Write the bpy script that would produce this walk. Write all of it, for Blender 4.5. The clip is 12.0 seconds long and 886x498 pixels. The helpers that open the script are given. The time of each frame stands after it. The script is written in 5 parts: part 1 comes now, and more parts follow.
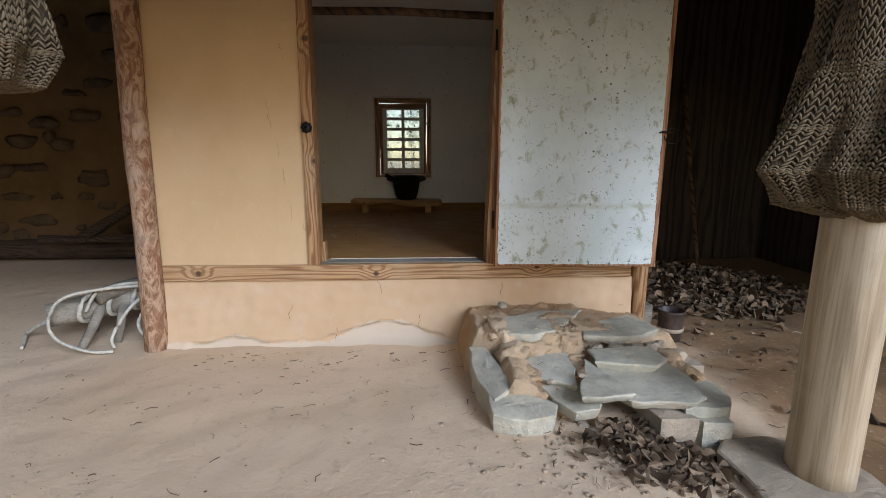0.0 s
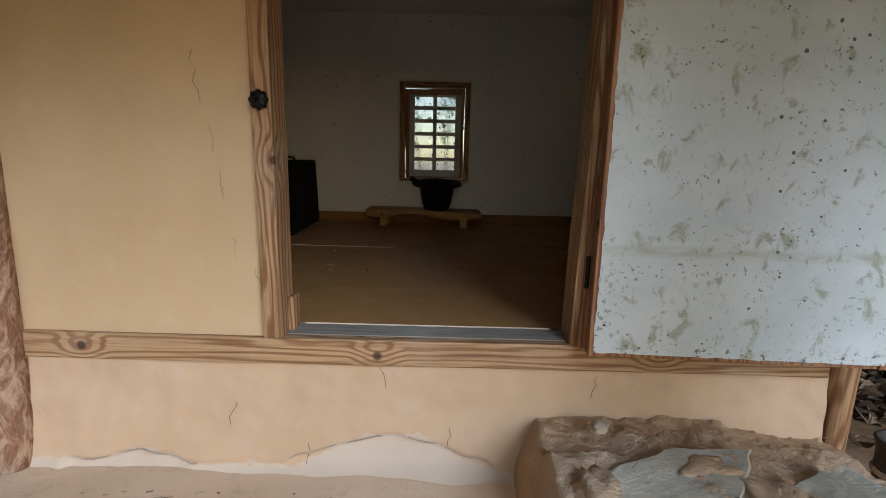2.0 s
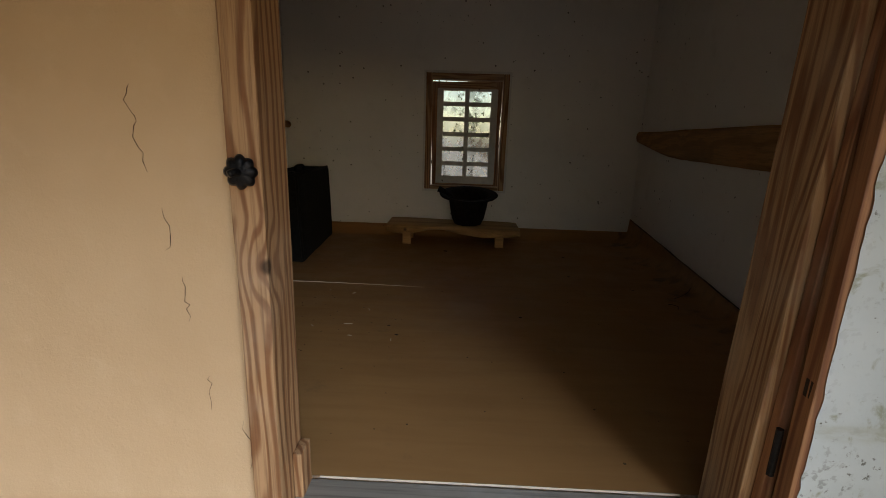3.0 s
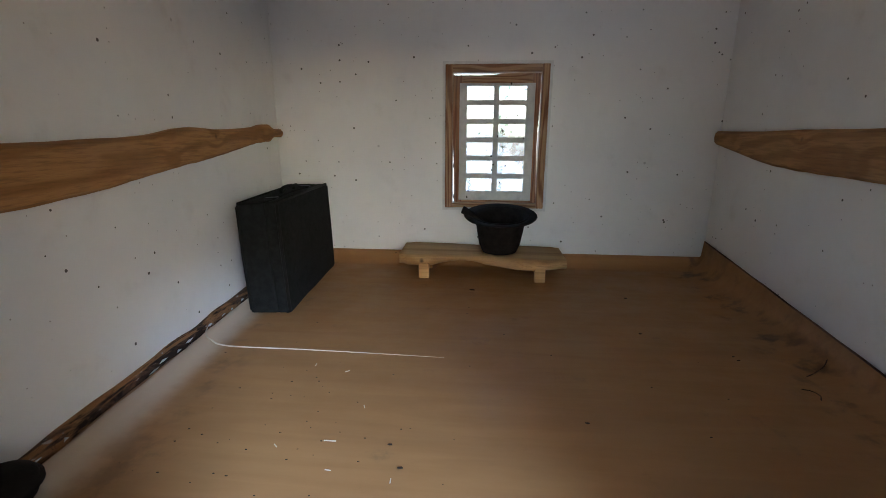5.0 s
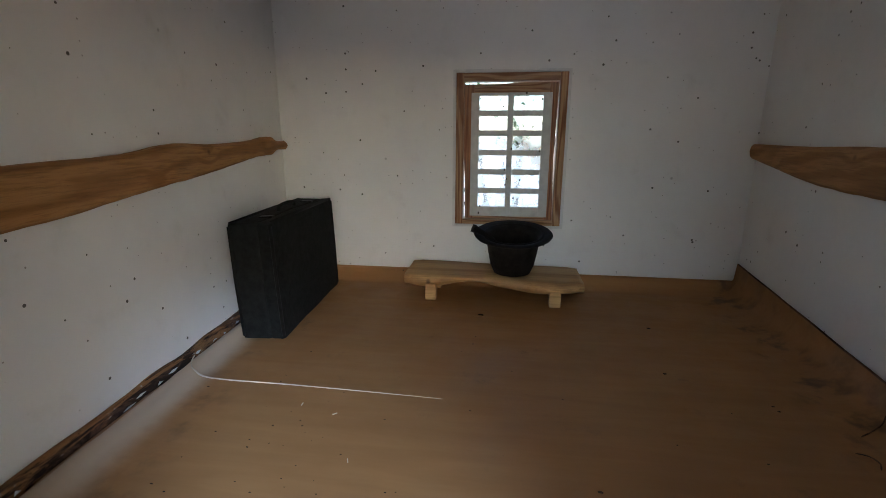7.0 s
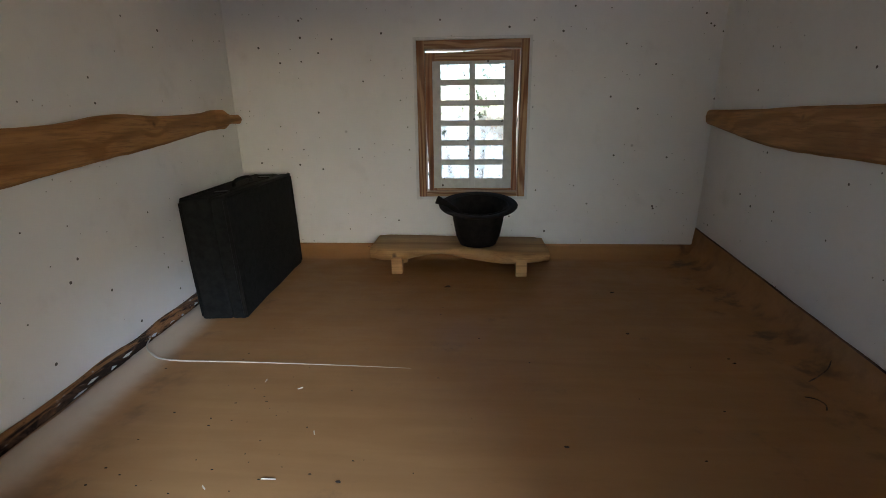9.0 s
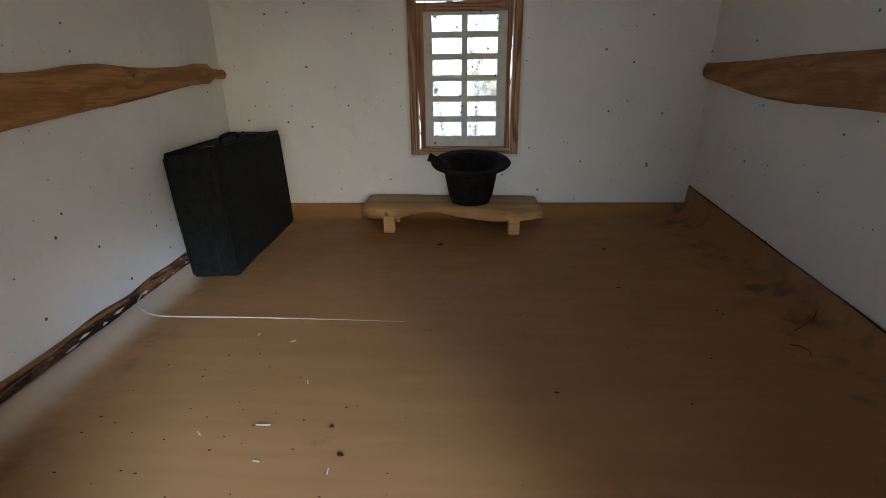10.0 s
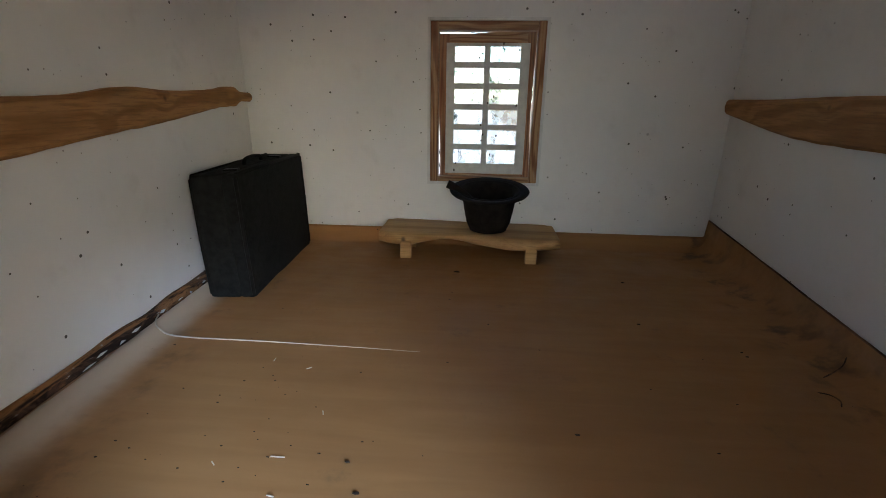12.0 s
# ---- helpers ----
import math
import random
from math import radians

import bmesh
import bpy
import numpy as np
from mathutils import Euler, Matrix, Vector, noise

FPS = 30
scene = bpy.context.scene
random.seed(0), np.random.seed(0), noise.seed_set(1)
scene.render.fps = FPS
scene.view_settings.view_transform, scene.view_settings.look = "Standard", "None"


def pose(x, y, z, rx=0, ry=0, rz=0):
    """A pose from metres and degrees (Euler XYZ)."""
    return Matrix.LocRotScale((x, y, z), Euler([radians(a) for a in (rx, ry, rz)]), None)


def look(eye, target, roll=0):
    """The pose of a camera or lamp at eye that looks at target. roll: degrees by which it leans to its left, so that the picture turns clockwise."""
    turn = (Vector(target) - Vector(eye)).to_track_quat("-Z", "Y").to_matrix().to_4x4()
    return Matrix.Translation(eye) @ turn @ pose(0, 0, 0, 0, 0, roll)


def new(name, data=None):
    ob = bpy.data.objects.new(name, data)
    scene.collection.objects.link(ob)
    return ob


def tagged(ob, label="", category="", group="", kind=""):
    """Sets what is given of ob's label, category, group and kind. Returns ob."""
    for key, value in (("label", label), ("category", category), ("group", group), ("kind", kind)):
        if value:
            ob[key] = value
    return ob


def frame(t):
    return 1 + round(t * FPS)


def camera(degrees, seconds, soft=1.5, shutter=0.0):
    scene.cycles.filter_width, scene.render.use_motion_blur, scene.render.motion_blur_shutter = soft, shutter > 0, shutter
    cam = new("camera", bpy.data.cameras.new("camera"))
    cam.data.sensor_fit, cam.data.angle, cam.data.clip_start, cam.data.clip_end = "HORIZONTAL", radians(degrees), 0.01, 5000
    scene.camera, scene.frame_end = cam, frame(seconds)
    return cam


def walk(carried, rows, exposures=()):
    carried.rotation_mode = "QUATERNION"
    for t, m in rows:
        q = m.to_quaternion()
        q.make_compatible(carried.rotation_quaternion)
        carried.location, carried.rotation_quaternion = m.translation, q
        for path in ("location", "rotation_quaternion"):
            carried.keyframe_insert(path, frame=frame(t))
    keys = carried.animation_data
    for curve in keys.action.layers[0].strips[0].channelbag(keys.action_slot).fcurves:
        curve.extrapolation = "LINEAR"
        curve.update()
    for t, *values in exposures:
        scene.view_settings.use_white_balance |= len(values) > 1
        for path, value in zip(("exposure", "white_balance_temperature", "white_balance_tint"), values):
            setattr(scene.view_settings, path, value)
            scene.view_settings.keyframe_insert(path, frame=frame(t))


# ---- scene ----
cam = camera(87.8, 12.0, soft=0.75)
PATH = [
    (0, (0.134, 0.502, 1.232), (0.247, 2.465, 0.863), 0.1),
    (0.5, (0.072, 0.831, 1.186), (0.173, 2.796, 0.828), 0.1),
    (1, (0.024, 1.084, 1.178), (0.128, 3.051, 0.832), -0.2),
    (1.5, (0.081, 1.465, 1.125), (0.133, 3.435, 0.782), 0.7),
    (2, (0.118, 1.863, 1.248), (0.103, 3.828, 0.876), 1.3),
    (2.3, (0.072, 2.041, 1.345), (0.037, 4.003, 0.959), 1.6),
    (2.5, (0.035, 2.218, 1.383), (-0.007, 4.176, 0.979), 2.0),
    (2.7, (-0.013, 2.408, 1.434), (-0.062, 4.357, 0.99), 2.0),
    (3, (-0.103, 2.59, 1.536), (-0.157, 4.531, 1.057), 1.8),
    (5, (-0.14, 3.456, 1.612), (-0.302, 5.387, 1.118), 0.2),
    (5.5, (-0.143, 3.547, 1.608), (-0.331, 5.478, 1.121), 0.2),
    (6, (-0.099, 3.628, 1.64), (-0.368, 5.544, 1.133), 0.0),
    (6.5, (-0.096, 3.686, 1.631), (-0.362, 5.607, 1.145), 0.3),
    (7, (-0.067, 3.69, 1.672), (-0.324, 5.614, 1.193), 0.2),
    (8.8, (-0.048, 3.701, 1.612), (-0.185, 5.63, 1.1), -0.7),
    (9, (-0.043, 3.708, 1.609), (-0.167, 5.624, 1.05), -0.7),
    (9.5, (-0.028, 3.707, 1.573), (-0.133, 5.596, 0.923), -1.0),
    (10, (-0.034, 3.705, 1.55), (-0.131, 5.577, 0.855), -0.8),
    (10.5, (-0.04, 3.708, 1.559), (-0.149, 5.582, 0.87), -0.5),
    (11, (-0.058, 3.716, 1.568), (-0.183, 5.595, 0.893), 0.0),
    (11.5, (-0.068, 3.721, 1.577), (-0.206, 5.608, 0.929), 0.4),
    (12, (-0.08, 3.726, 1.586), (-0.22, 5.625, 0.975), 0.8),
]
EXPOSURES = [(0.0, 0.27, 7800, 14), (1.5, 0.19, 7800, 14), (2.2, 0.05, 7800, 14), (3.0, 0.15, 8200, 14), (3.4, 0.5, 7600, 13), (4.6, 2.5, 5850, 10), (5.0, 2.6, 5850, 10), (7.0, 2.35, 5900, 10), (9.0, 2.3, 6200, 10), (12.0, 2.3, 6150, 10)]
walk(cam, [(t, look(eye, target, roll)) for t, eye, target, roll in PATH], EXPOSURES)

# ---- world and light ----
SUN_EL, SUN_AZ = 28.0, (0.52, -0.854)
world = bpy.data.worlds.new("sky")
scene.world = world
world.use_nodes = True
wn, wl = world.node_tree.nodes, world.node_tree.links
sky = wn.new("ShaderNodeTexSky")
sky.sky_type, sky.sun_disc = "NISHITA", False
sky.sun_elevation = radians(SUN_EL)
sky.sun_rotation = math.atan2(SUN_AZ[0], SUN_AZ[1])
wl.new(sky.outputs["Color"], wn["Background"].inputs["Color"])
wn["Background"].inputs["Strength"].default_value = 0.15

sun = new("sun", bpy.data.lights.new("sun", "SUN"))
sun.data.energy, sun.data.angle, sun.data.color = 2.1, radians(26), (0.60, 0.92, 1.43)
flat = math.hypot(*SUN_AZ)
sun.matrix_world = look((SUN_AZ[0] / flat * math.cos(radians(SUN_EL)) * 20, SUN_AZ[1] / flat * math.cos(radians(SUN_EL)) * 20, math.sin(radians(SUN_EL)) * 20), (0, 0, 0))


# ---- materials ----
class Mat:
    """A node material with a few shorthands."""

    def __init__(self, name, rough=0.8, metal=0.0, spec=0.3):
        self.m = bpy.data.materials.new(name)
        self.m.use_nodes = True
        self.n, self.l = self.m.node_tree.nodes, self.m.node_tree.links
        self.b = self.n["Principled BSDF"]
        self.b.inputs["Roughness"].default_value = rough
        self.b.inputs["Metallic"].default_value = metal
        self.b.inputs["Specular IOR Level"].default_value = spec
        self.co = self.n.new("ShaderNodeTexCoord").outputs["Object"]

    def put(self, socket, value):
        if hasattr(value, "links"):
            self.l.new(value, socket)
        else:
            socket.default_value = value

    def scaled(self, s):
        mp = self.n.new("ShaderNodeMapping")
        mp.inputs["Scale"].default_value = s if hasattr(s, "__len__") else (s, s, s)
        self.l.new(self.co, mp.inputs["Vector"])
        return mp.outputs[0]

    def noise(self, s, detail=5, rough=0.6, dist=0.0):
        t = self.n.new("ShaderNodeTexNoise")
        self.l.new(self.scaled(s), t.inputs["Vector"])
        t.inputs["Scale"].default_value = 1
        t.inputs["Detail"].default_value, t.inputs["Roughness"].default_value = detail, rough
        t.inputs["Distortion"].default_value = dist
        return t.outputs["Fac"]

    def cells(self, s, feature="F1", out="Distance", rand=1.0):
        t = self.n.new("ShaderNodeTexVoronoi")
        t.feature = feature
        t.inputs["Randomness"].default_value = rand
        t.inputs["Scale"].default_value = 1
        self.l.new(self.scaled(s), t.inputs["Vector"])
        return t.outputs[out]

    def ramp(self, fac, a, b, to0=0.0, to1=1.0):
        r = self.n.new("ShaderNodeMapRange")
        r.interpolation_type = "SMOOTHSTEP"
        self.put(r.inputs["Value"], fac)
        for k, v in (("From Min", a), ("From Max", b), ("To Min", to0), ("To Max", to1)):
            r.inputs[k].default_value = v
        return r.outputs[0]

    def math(self, op, a, b=0.0, c=0.0):
        t = self.n.new("ShaderNodeMath")
        t.operation = op
        for i, v in enumerate((a, b, c)):
            self.put(t.inputs[i], v)
        return t.outputs[0]

    def mix(self, fac, a, b, how="MIX"):
        t = self.n.new("ShaderNodeMix")
        t.data_type, t.blend_type = "RGBA", how
        for i, v in ((0, fac), (6, a), (7, b)):
            if isinstance(v, tuple):
                v = (*v[:3], 1)
            self.put(t.inputs[i], v)
        return t.outputs[2]

    def axis(self, k):
        t = self.n.new("ShaderNodeSeparateXYZ")
        self.l.new(self.co, t.inputs[0])
        return t.outputs[k]

    def far_from(self, p):
        t = self.n.new("ShaderNodeVectorMath")
        t.operation = "DISTANCE"
        self.l.new(self.co, t.inputs[0])
        t.inputs[1].default_value = p
        return t.outputs["Value"]

    def random(self):
        return self.n.new("ShaderNodeObjectInfo").outputs["Random"]

    def island(self):
        return self.n.new("ShaderNodeNewGeometry").outputs["Random Per Island"]

    def done(self, color, bump=None, depth=0.01, strength=1.0, rough=None):
        self.put(self.b.inputs["Base Color"], (*color, 1) if isinstance(color, tuple) else color)
        if bump is not None:
            t = self.n.new("ShaderNodeBump")
            t.inputs["Strength"].default_value, t.inputs["Distance"].default_value = strength, depth
            self.l.new(bump, t.inputs["Height"])
            self.l.new(t.outputs[0], self.b.inputs["Normal"])
        if rough is not None:
            self.put(self.b.inputs["Roughness"], rough)
        return self.m


def earth_plaster(name, a, b, pale, patch=0.0, depth=0.012, strength=0.5):
    m = Mat(name, 0.95, spec=0.1)
    big, mid, fine = m.noise(1.3, 4), m.noise(9, 6), m.noise(90, 4, 0.7)
    c = m.mix(m.ramp(big, 0.3, 0.7), a, b)
    c = m.mix(m.ramp(mid, 0.5, 0.8, 0, 0.35), c, pale)
    c = m.mix(m.ramp(fine, 0.6, 0.8, 0, 0.18), c, (a[0] * 0.55, a[1] * 0.5, a[2] * 0.45))
    if patch:
        c = m.mix(m.ramp(m.math("SUBTRACT", m.math("ADD", m.math("MAXIMUM", m.ramp(m.math("ABSOLUTE", m.math("SUBTRACT", m.axis(0), 1.50)), 0.05, 0.42, 0.17, 0.03), m.ramp(m.math("ABSOLUTE", m.math("SUBTRACT", m.axis(0), 0.50)), 0.0, 0.30, 0.09, 0.0)), m.math("MULTIPLY", m.noise((13, 13, 13), 6, 0.7), 0.11)), m.axis(2)), 0.05, 0.062, 0, patch), c, pale)
    h = m.math("ADD", m.math("MULTIPLY", mid, 0.6), m.math("MULTIPLY", fine, 0.25))
    return m.done(c, h, depth, strength)


def wood(name, along, dark, light, knots=(), freq=95, worn=(0.55, 0.45, 0.34), wear=0.25, rough=0.6):
    """Grain along one axis (0, 1, 2), flowing round knots at the given places."""
    m = Mat(name, rough, spec=0.3)
    st = [26.0, 26.0, 26.0]
    st[along] = 2.6
    flow = m.noise(tuple(v * 0.18 for v in st), 3, 0.5, 0.4)
    streak = m.noise(tuple(v * 4 if k != along else v for k, v in enumerate(st)), 4, 0.65)
    across = [m.axis(k) for k in range(3) if k != along]
    s = m.math("ADD", across[0], m.math("MULTIPLY", across[1], 0.83))
    s = m.math("ADD", s, m.math("MULTIPLY", flow, 0.30))
    spot = None
    for p in knots:
        d = m.far_from(p)
        near = m.ramp(d, 0.0, 0.13, 1.0, 0.0)
        s = m.math("ADD", s, m.math("MULTIPLY", near, 0.05))
        k = m.ramp(d, 0.010, 0.026, 1.0, 0.0)
        spot = k if spot is None else m.math("MAXIMUM", spot, k)
    ring = m.math("SINE", m.math("MULTIPLY", s, freq))
    ring = m.ramp(ring, -0.4, 1.0)
    c = m.mix(ring, light, dark)
    c = m.mix(m.ramp(streak, 0.42, 0.72, 0, 0.6), c, tuple(v * 0.55 for v in dark))
    c = m.mix(m.ramp(m.noise(2.2, 5), 0.48, 0.72, 0, wear), c, worn)
    c = m.mix(m.ramp(m.noise(tuple(v * 0.5 for v in st), 3), 0.6, 0.8, 0, 0.35), c, tuple(v * 0.5 for v in dark))
    if spot is not None:
        c = m.mix(m.math("MULTIPLY", spot, 0.85), c, (0.03, 0.018, 0.012))
    h = m.math("ADD", m.math("MULTIPLY", ring, -0.4), streak)
    return m.done(c, h, 0.002, 0.6)


def peeled_log():
    """Reddish inner bark left in wavy flecks on paler wood."""
    m = Mat("peeled_log", 0.8, spec=0.2)
    wave = m.noise((16, 16, 7), 5, 0.6, 2.2)
    c = m.mix(m.ramp(wave, 0.40, 0.60), (0.22, 0.105, 0.06), (0.46, 0.30, 0.20))
    c = m.mix(m.ramp(m.noise((30, 30, 9), 5, 0.65, 1.5), 0.52, 0.66, 0, 0.7), c, (0.33, 0.16, 0.09))
    c = m.mix(m.ramp(m.noise(3, 5), 0.48, 0.7, 0, 0.5), c, (0.50, 0.42, 0.35))
    c = m.mix(m.ramp(m.noise((60, 60, 14), 4, 0.7), 0.58, 0.75, 0, 0.7), c, (0.07, 0.04, 0.03))
    h = m.math("ADD", wave, m.math("MULTIPLY", m.noise((40, 40, 14), 5), 0.5))
    return m.done(c, h, 0.012, 0.8)


def rock(name, a, b, spot):
    m = Mat(name, 0.85, spec=0.25)
    c = m.mix(m.ramp(m.noise(5, 6, 0.65), 0.35, 0.65), a, b)
    c = m.mix(m.ramp(m.noise(14, 6, 0.7), 0.52, 0.68, 0, 0.7), c, spot)
    c = m.mix(m.ramp(m.noise(60, 5, 0.7), 0.55, 0.8, 0, 0.5), c, tuple(v * 0.4 for v in a))
    c = m.mix(m.math("MULTIPLY", m.random(), 0.3), c, b)
    h = m.math("ADD", m.noise(18, 7, 0.7), m.math("MULTIPLY", m.noise((12, 12, 60), 4), 0.25))
    return m.done(c, h, 0.02, 0.8)


def plain(name, color, rough=0.7, metal=0.0, vary=0.4, s=14, depth=0.002, spec=0.3):
    m = Mat(name, rough, metal, spec)
    c = m.mix(m.ramp(m.noise(s, 6, 0.65), 0.35, 0.7, 0, 1), color, tuple(v * (1 - vary) for v in color))
    c = m.mix(m.ramp(m.noise(s * 7, 4), 0.55, 0.8, 0, 0.4), c, tuple(min(1, v * (1 + vary)) for v in color))
    return m.done(c, m.noise(s * 6, 4), depth, 0.6)


def wall_paper():
    m = Mat("wall_paper", 0.9, spec=0.15)
    c = m.mix(m.ramp(m.noise(1.1, 4), 0.35, 0.7), (0.87, 0.865, 0.84), (0.81, 0.805, 0.785))
    c = m.mix(m.ramp(m.noise(5, 5), 0.55, 0.8, 0, 0.22), c, (0.5, 0.47, 0.42))
    size = m.ramp(m.cells(14, out="Color"), 0.2, 0.98, 0.0, 0.11)
    dot = m.math("LESS_THAN", m.cells(14), size)
    c = m.mix(m.math("MULTIPLY", dot, 0.9), c, (0.07, 0.06, 0.05))
    fleck = m.math("LESS_THAN", m.cells(23), m.ramp(m.cells(23, out="Color"), 0.45, 1.0, 0.0, 0.10))
    c = m.mix(m.math("MULTIPLY", fleck, 0.6), c, (0.16, 0.13, 0.10))
    size2 = m.ramp(m.cells(4.3, out="Color"), 0.6, 1.0, 0.0, 0.05)
    soft = m.ramp(m.math("SUBTRACT", m.cells(4.3), size2), -0.02, 0.02, 1, 0)
    c = m.mix(m.math("MULTIPLY", soft, 0.45), c, (0.22, 0.20, 0.19))
    h = m.math("ADD", m.noise(3, 4), m.math("MULTIPLY", m.noise(40, 3), 0.08))
    return m.done(c, h, 0.02, 0.35)


def bark_edge():
    """Rotten sill timber: dark bark, raw orange wood and scraps of pasted paper."""
    m = Mat("bark_edge", 0.9, spec=0.15)
    c = m.mix(m.ramp(m.noise((14, 5, 14), 6, 0.7, 0.8), 0.44, 0.62), (0.035, 0.022, 0.016), (0.17, 0.095, 0.055))
    c = m.mix(m.ramp(m.noise((20, 2.2, 20), 5, 0.65, 0.5), 0.50, 0.60, 0, 0.85), c, (0.40, 0.20, 0.085))
    c = m.mix(m.ramp(m.noise((30, 11, 40), 5, 0.7), 0.60, 0.66, 0, 0.8), c, (0.55, 0.50, 0.44))
    c = m.mix(m.ramp(m.noise(55, 4, 0.7), 0.58, 0.7, 0, 0.8), c, (0.03, 0.02, 0.015))
    return m.done(c, m.noise((40, 14, 40), 6, 0.7), 0.012, 0.9)


def mouldy_paper():
    m = Mat("mouldy_paper", 0.85, spec=0.2)
    c = m.mix(m.ramp(m.noise(2.5, 5), 0.3, 0.7), (0.62, 0.67, 0.66), (0.52, 0.58, 0.57))
    smear = m.ramp(m.noise((15, 15, 12), 6, 0.65, 0.6), 0.545, 0.67)
    c = m.mix(m.math("MULTIPLY", smear, 0.75), c, (0.30, 0.31, 0.20))
    tiny = m.math("MULTIPLY", m.ramp(m.noise(60, 4, 0.6), 0.60, 0.66), m.ramp(m.noise(8, 4), 0.45, 0.6))
    c = m.mix(m.math("MULTIPLY", tiny, 0.8), c, (0.09, 0.085, 0.06))
    size = m.ramp(m.cells(23, out="Color"), 0.35, 0.98, 0.0, 0.17)
    dot = m.ramp(m.math("ADD", m.math("SUBTRACT", m.cells(23), size), m.math("MULTIPLY", m.math("SUBTRACT", m.noise(70, 3), 0.5), 0.22)), -0.02, 0.02, 1, 0)
    c = m.mix(m.math("MULTIPLY", dot, 0.85), c, (0.06, 0.055, 0.04))
    band = m.ramp(m.math("ABSOLUTE", m.math("SUBTRACT", m.axis(2), 0.40)), 0.0, 0.03, 1, 0)
    c = m.mix(m.math("MULTIPLY", band, m.ramp(m.noise((9, 9, 30), 5), 0.35, 0.65, 0.1, 0.65)), c, (0.36, 0.36, 0.24))
    foot = m.ramp(m.math("ADD", m.axis(2), m.math("MULTIPLY", m.noise(12, 3), 0.05)), 0.07, 0.11, 1, 0)
    side = m.ramp(m.math("ADD", m.axis(0), m.math("MULTIPLY", m.noise(7, 4), 0.12)), 0.10, 0.22, 0.75, 0)
    low = m.ramp(m.axis(2), 0.1, 0.5, 1, 0.15)
    foot = m.math("MAXIMUM", foot, m.math("MULTIPLY", side, low))
    speck = m.ramp(m.noise((48, 48, 48), 4, 0.65), 0.57, 0.64)
    c = m.mix(m.math("MULTIPLY", foot, m.math("MULTIPLY", speck, 0.8)), c, (0.08, 0.07, 0.05))
    return m.done(c, m.noise(6, 5), 0.008, 0.5)


def vinyl():
    m = Mat("vinyl_floor", 0.5, spec=0.25)
    grain = m.noise((1.4, 13, 13), 6, 0.6, 0.5)
    c = m.mix(m.ramp(grain, 0.25, 0.75), (0.335, 0.168, 0.062), (0.385, 0.202, 0.076))
    c = m.mix(m.ramp(m.noise((1.2, 6, 6), 4), 0.45, 0.8, 0, 0.35), c, (0.28, 0.145, 0.06))
    c = m.mix(m.ramp(m.noise(3.5, 6, 0.7), 0.58, 0.75, 0, 0.5), c, (0.15, 0.09, 0.05))
    dot = m.math("LESS_THAN", m.cells(6.5), m.ramp(m.cells(6.5, out="Color"), 0.55, 1.0, 0, 0.07))
    c = m.mix(m.math("MULTIPLY", dot, 0.7), c, (0.04, 0.025, 0.015))
    # mould and dirt gathered in blots along the turned-up edges
    near = m.math("SUBTRACT", m.axis(0), m.math("MULTIPLY_ADD", m.axis(1), -0.064, -1.548))
    far = m.math("SUBTRACT", m.math("MULTIPLY_ADD", m.axis(1), 0.062, 1.39), m.axis(0))
    # pale band on the left rim: light on its slope, put into the colour
    lit_rim = m.math("ADD", near, m.math("MULTIPLY", m.noise(6, 4), 0.06))
    c = m.mix(m.ramp(lit_rim, 0.20, 0.34, 0.95, 0.0), c, (0.64, 0.51, 0.37))
    blot = m.ramp(m.noise(6.5, 4, 0.55), 0.48, 0.68)
    left = m.math("MULTIPLY", m.ramp(m.math("ABSOLUTE", m.math("SUBTRACT", near, 0.34)), 0.0, 0.18, 1, 0), 0.5)
    right = m.ramp(m.math("ABSOLUTE", m.math("SUBTRACT", far, 0.15)), 0.0, 0.22, 1, 0)
    c = m.mix(m.math("MULTIPLY", m.math("MULTIPLY", m.math("MAXIMUM", left, right), blot), 0.8), c, (0.07, 0.045, 0.03))
    return m.done(c, m.noise(7, 4), 0.006, 0.3, m.ramp(m.noise(4, 5), 0.3, 0.7, 0.42, 0.65))


def soil():
    m = Mat("trodden_earth", 0.95, spec=0.1)
    c = m.mix(m.ramp(m.noise(0.9, 5), 0.3, 0.7), (0.70, 0.52, 0.37), (0.63, 0.46, 0.32))
    red = m.ramp(m.math("ADD", m.axis(0), m.math("ADD", m.math("MULTIPLY", m.noise(2.5, 5), 0.7), m.math("MULTIPLY", m.noise(0.5, 3), 1.6))), 2.6, 3.1)
    c = m.mix(red, c, m.mix(m.noise(6, 5), (0.30, 0.17, 0.085), (0.20, 0.12, 0.07)))
    c = m.mix(m.ramp(m.noise(11, 7, 0.7), 0.52, 0.75, 0, 0.5), c, (0.38, 0.285, 0.20))
    c = m.mix(m.ramp(m.noise(45, 5, 0.7), 0.55, 0.75, 0, 0.5), c, (0.56, 0.46, 0.35))
    c = m.mix(m.math("LESS_THAN", m.cells(28), m.ramp(m.cells(28, out="Color"), 0.7, 1.0, 0, 0.2)), c, (0.2, 0.14, 0.09))
    h = m.math("ADD", m.noise(8, 7, 0.65), m.math("MULTIPLY", m.noise(60, 5, 0.7), 0.3))
    return m.done(c, h, 0.03, 0.4)


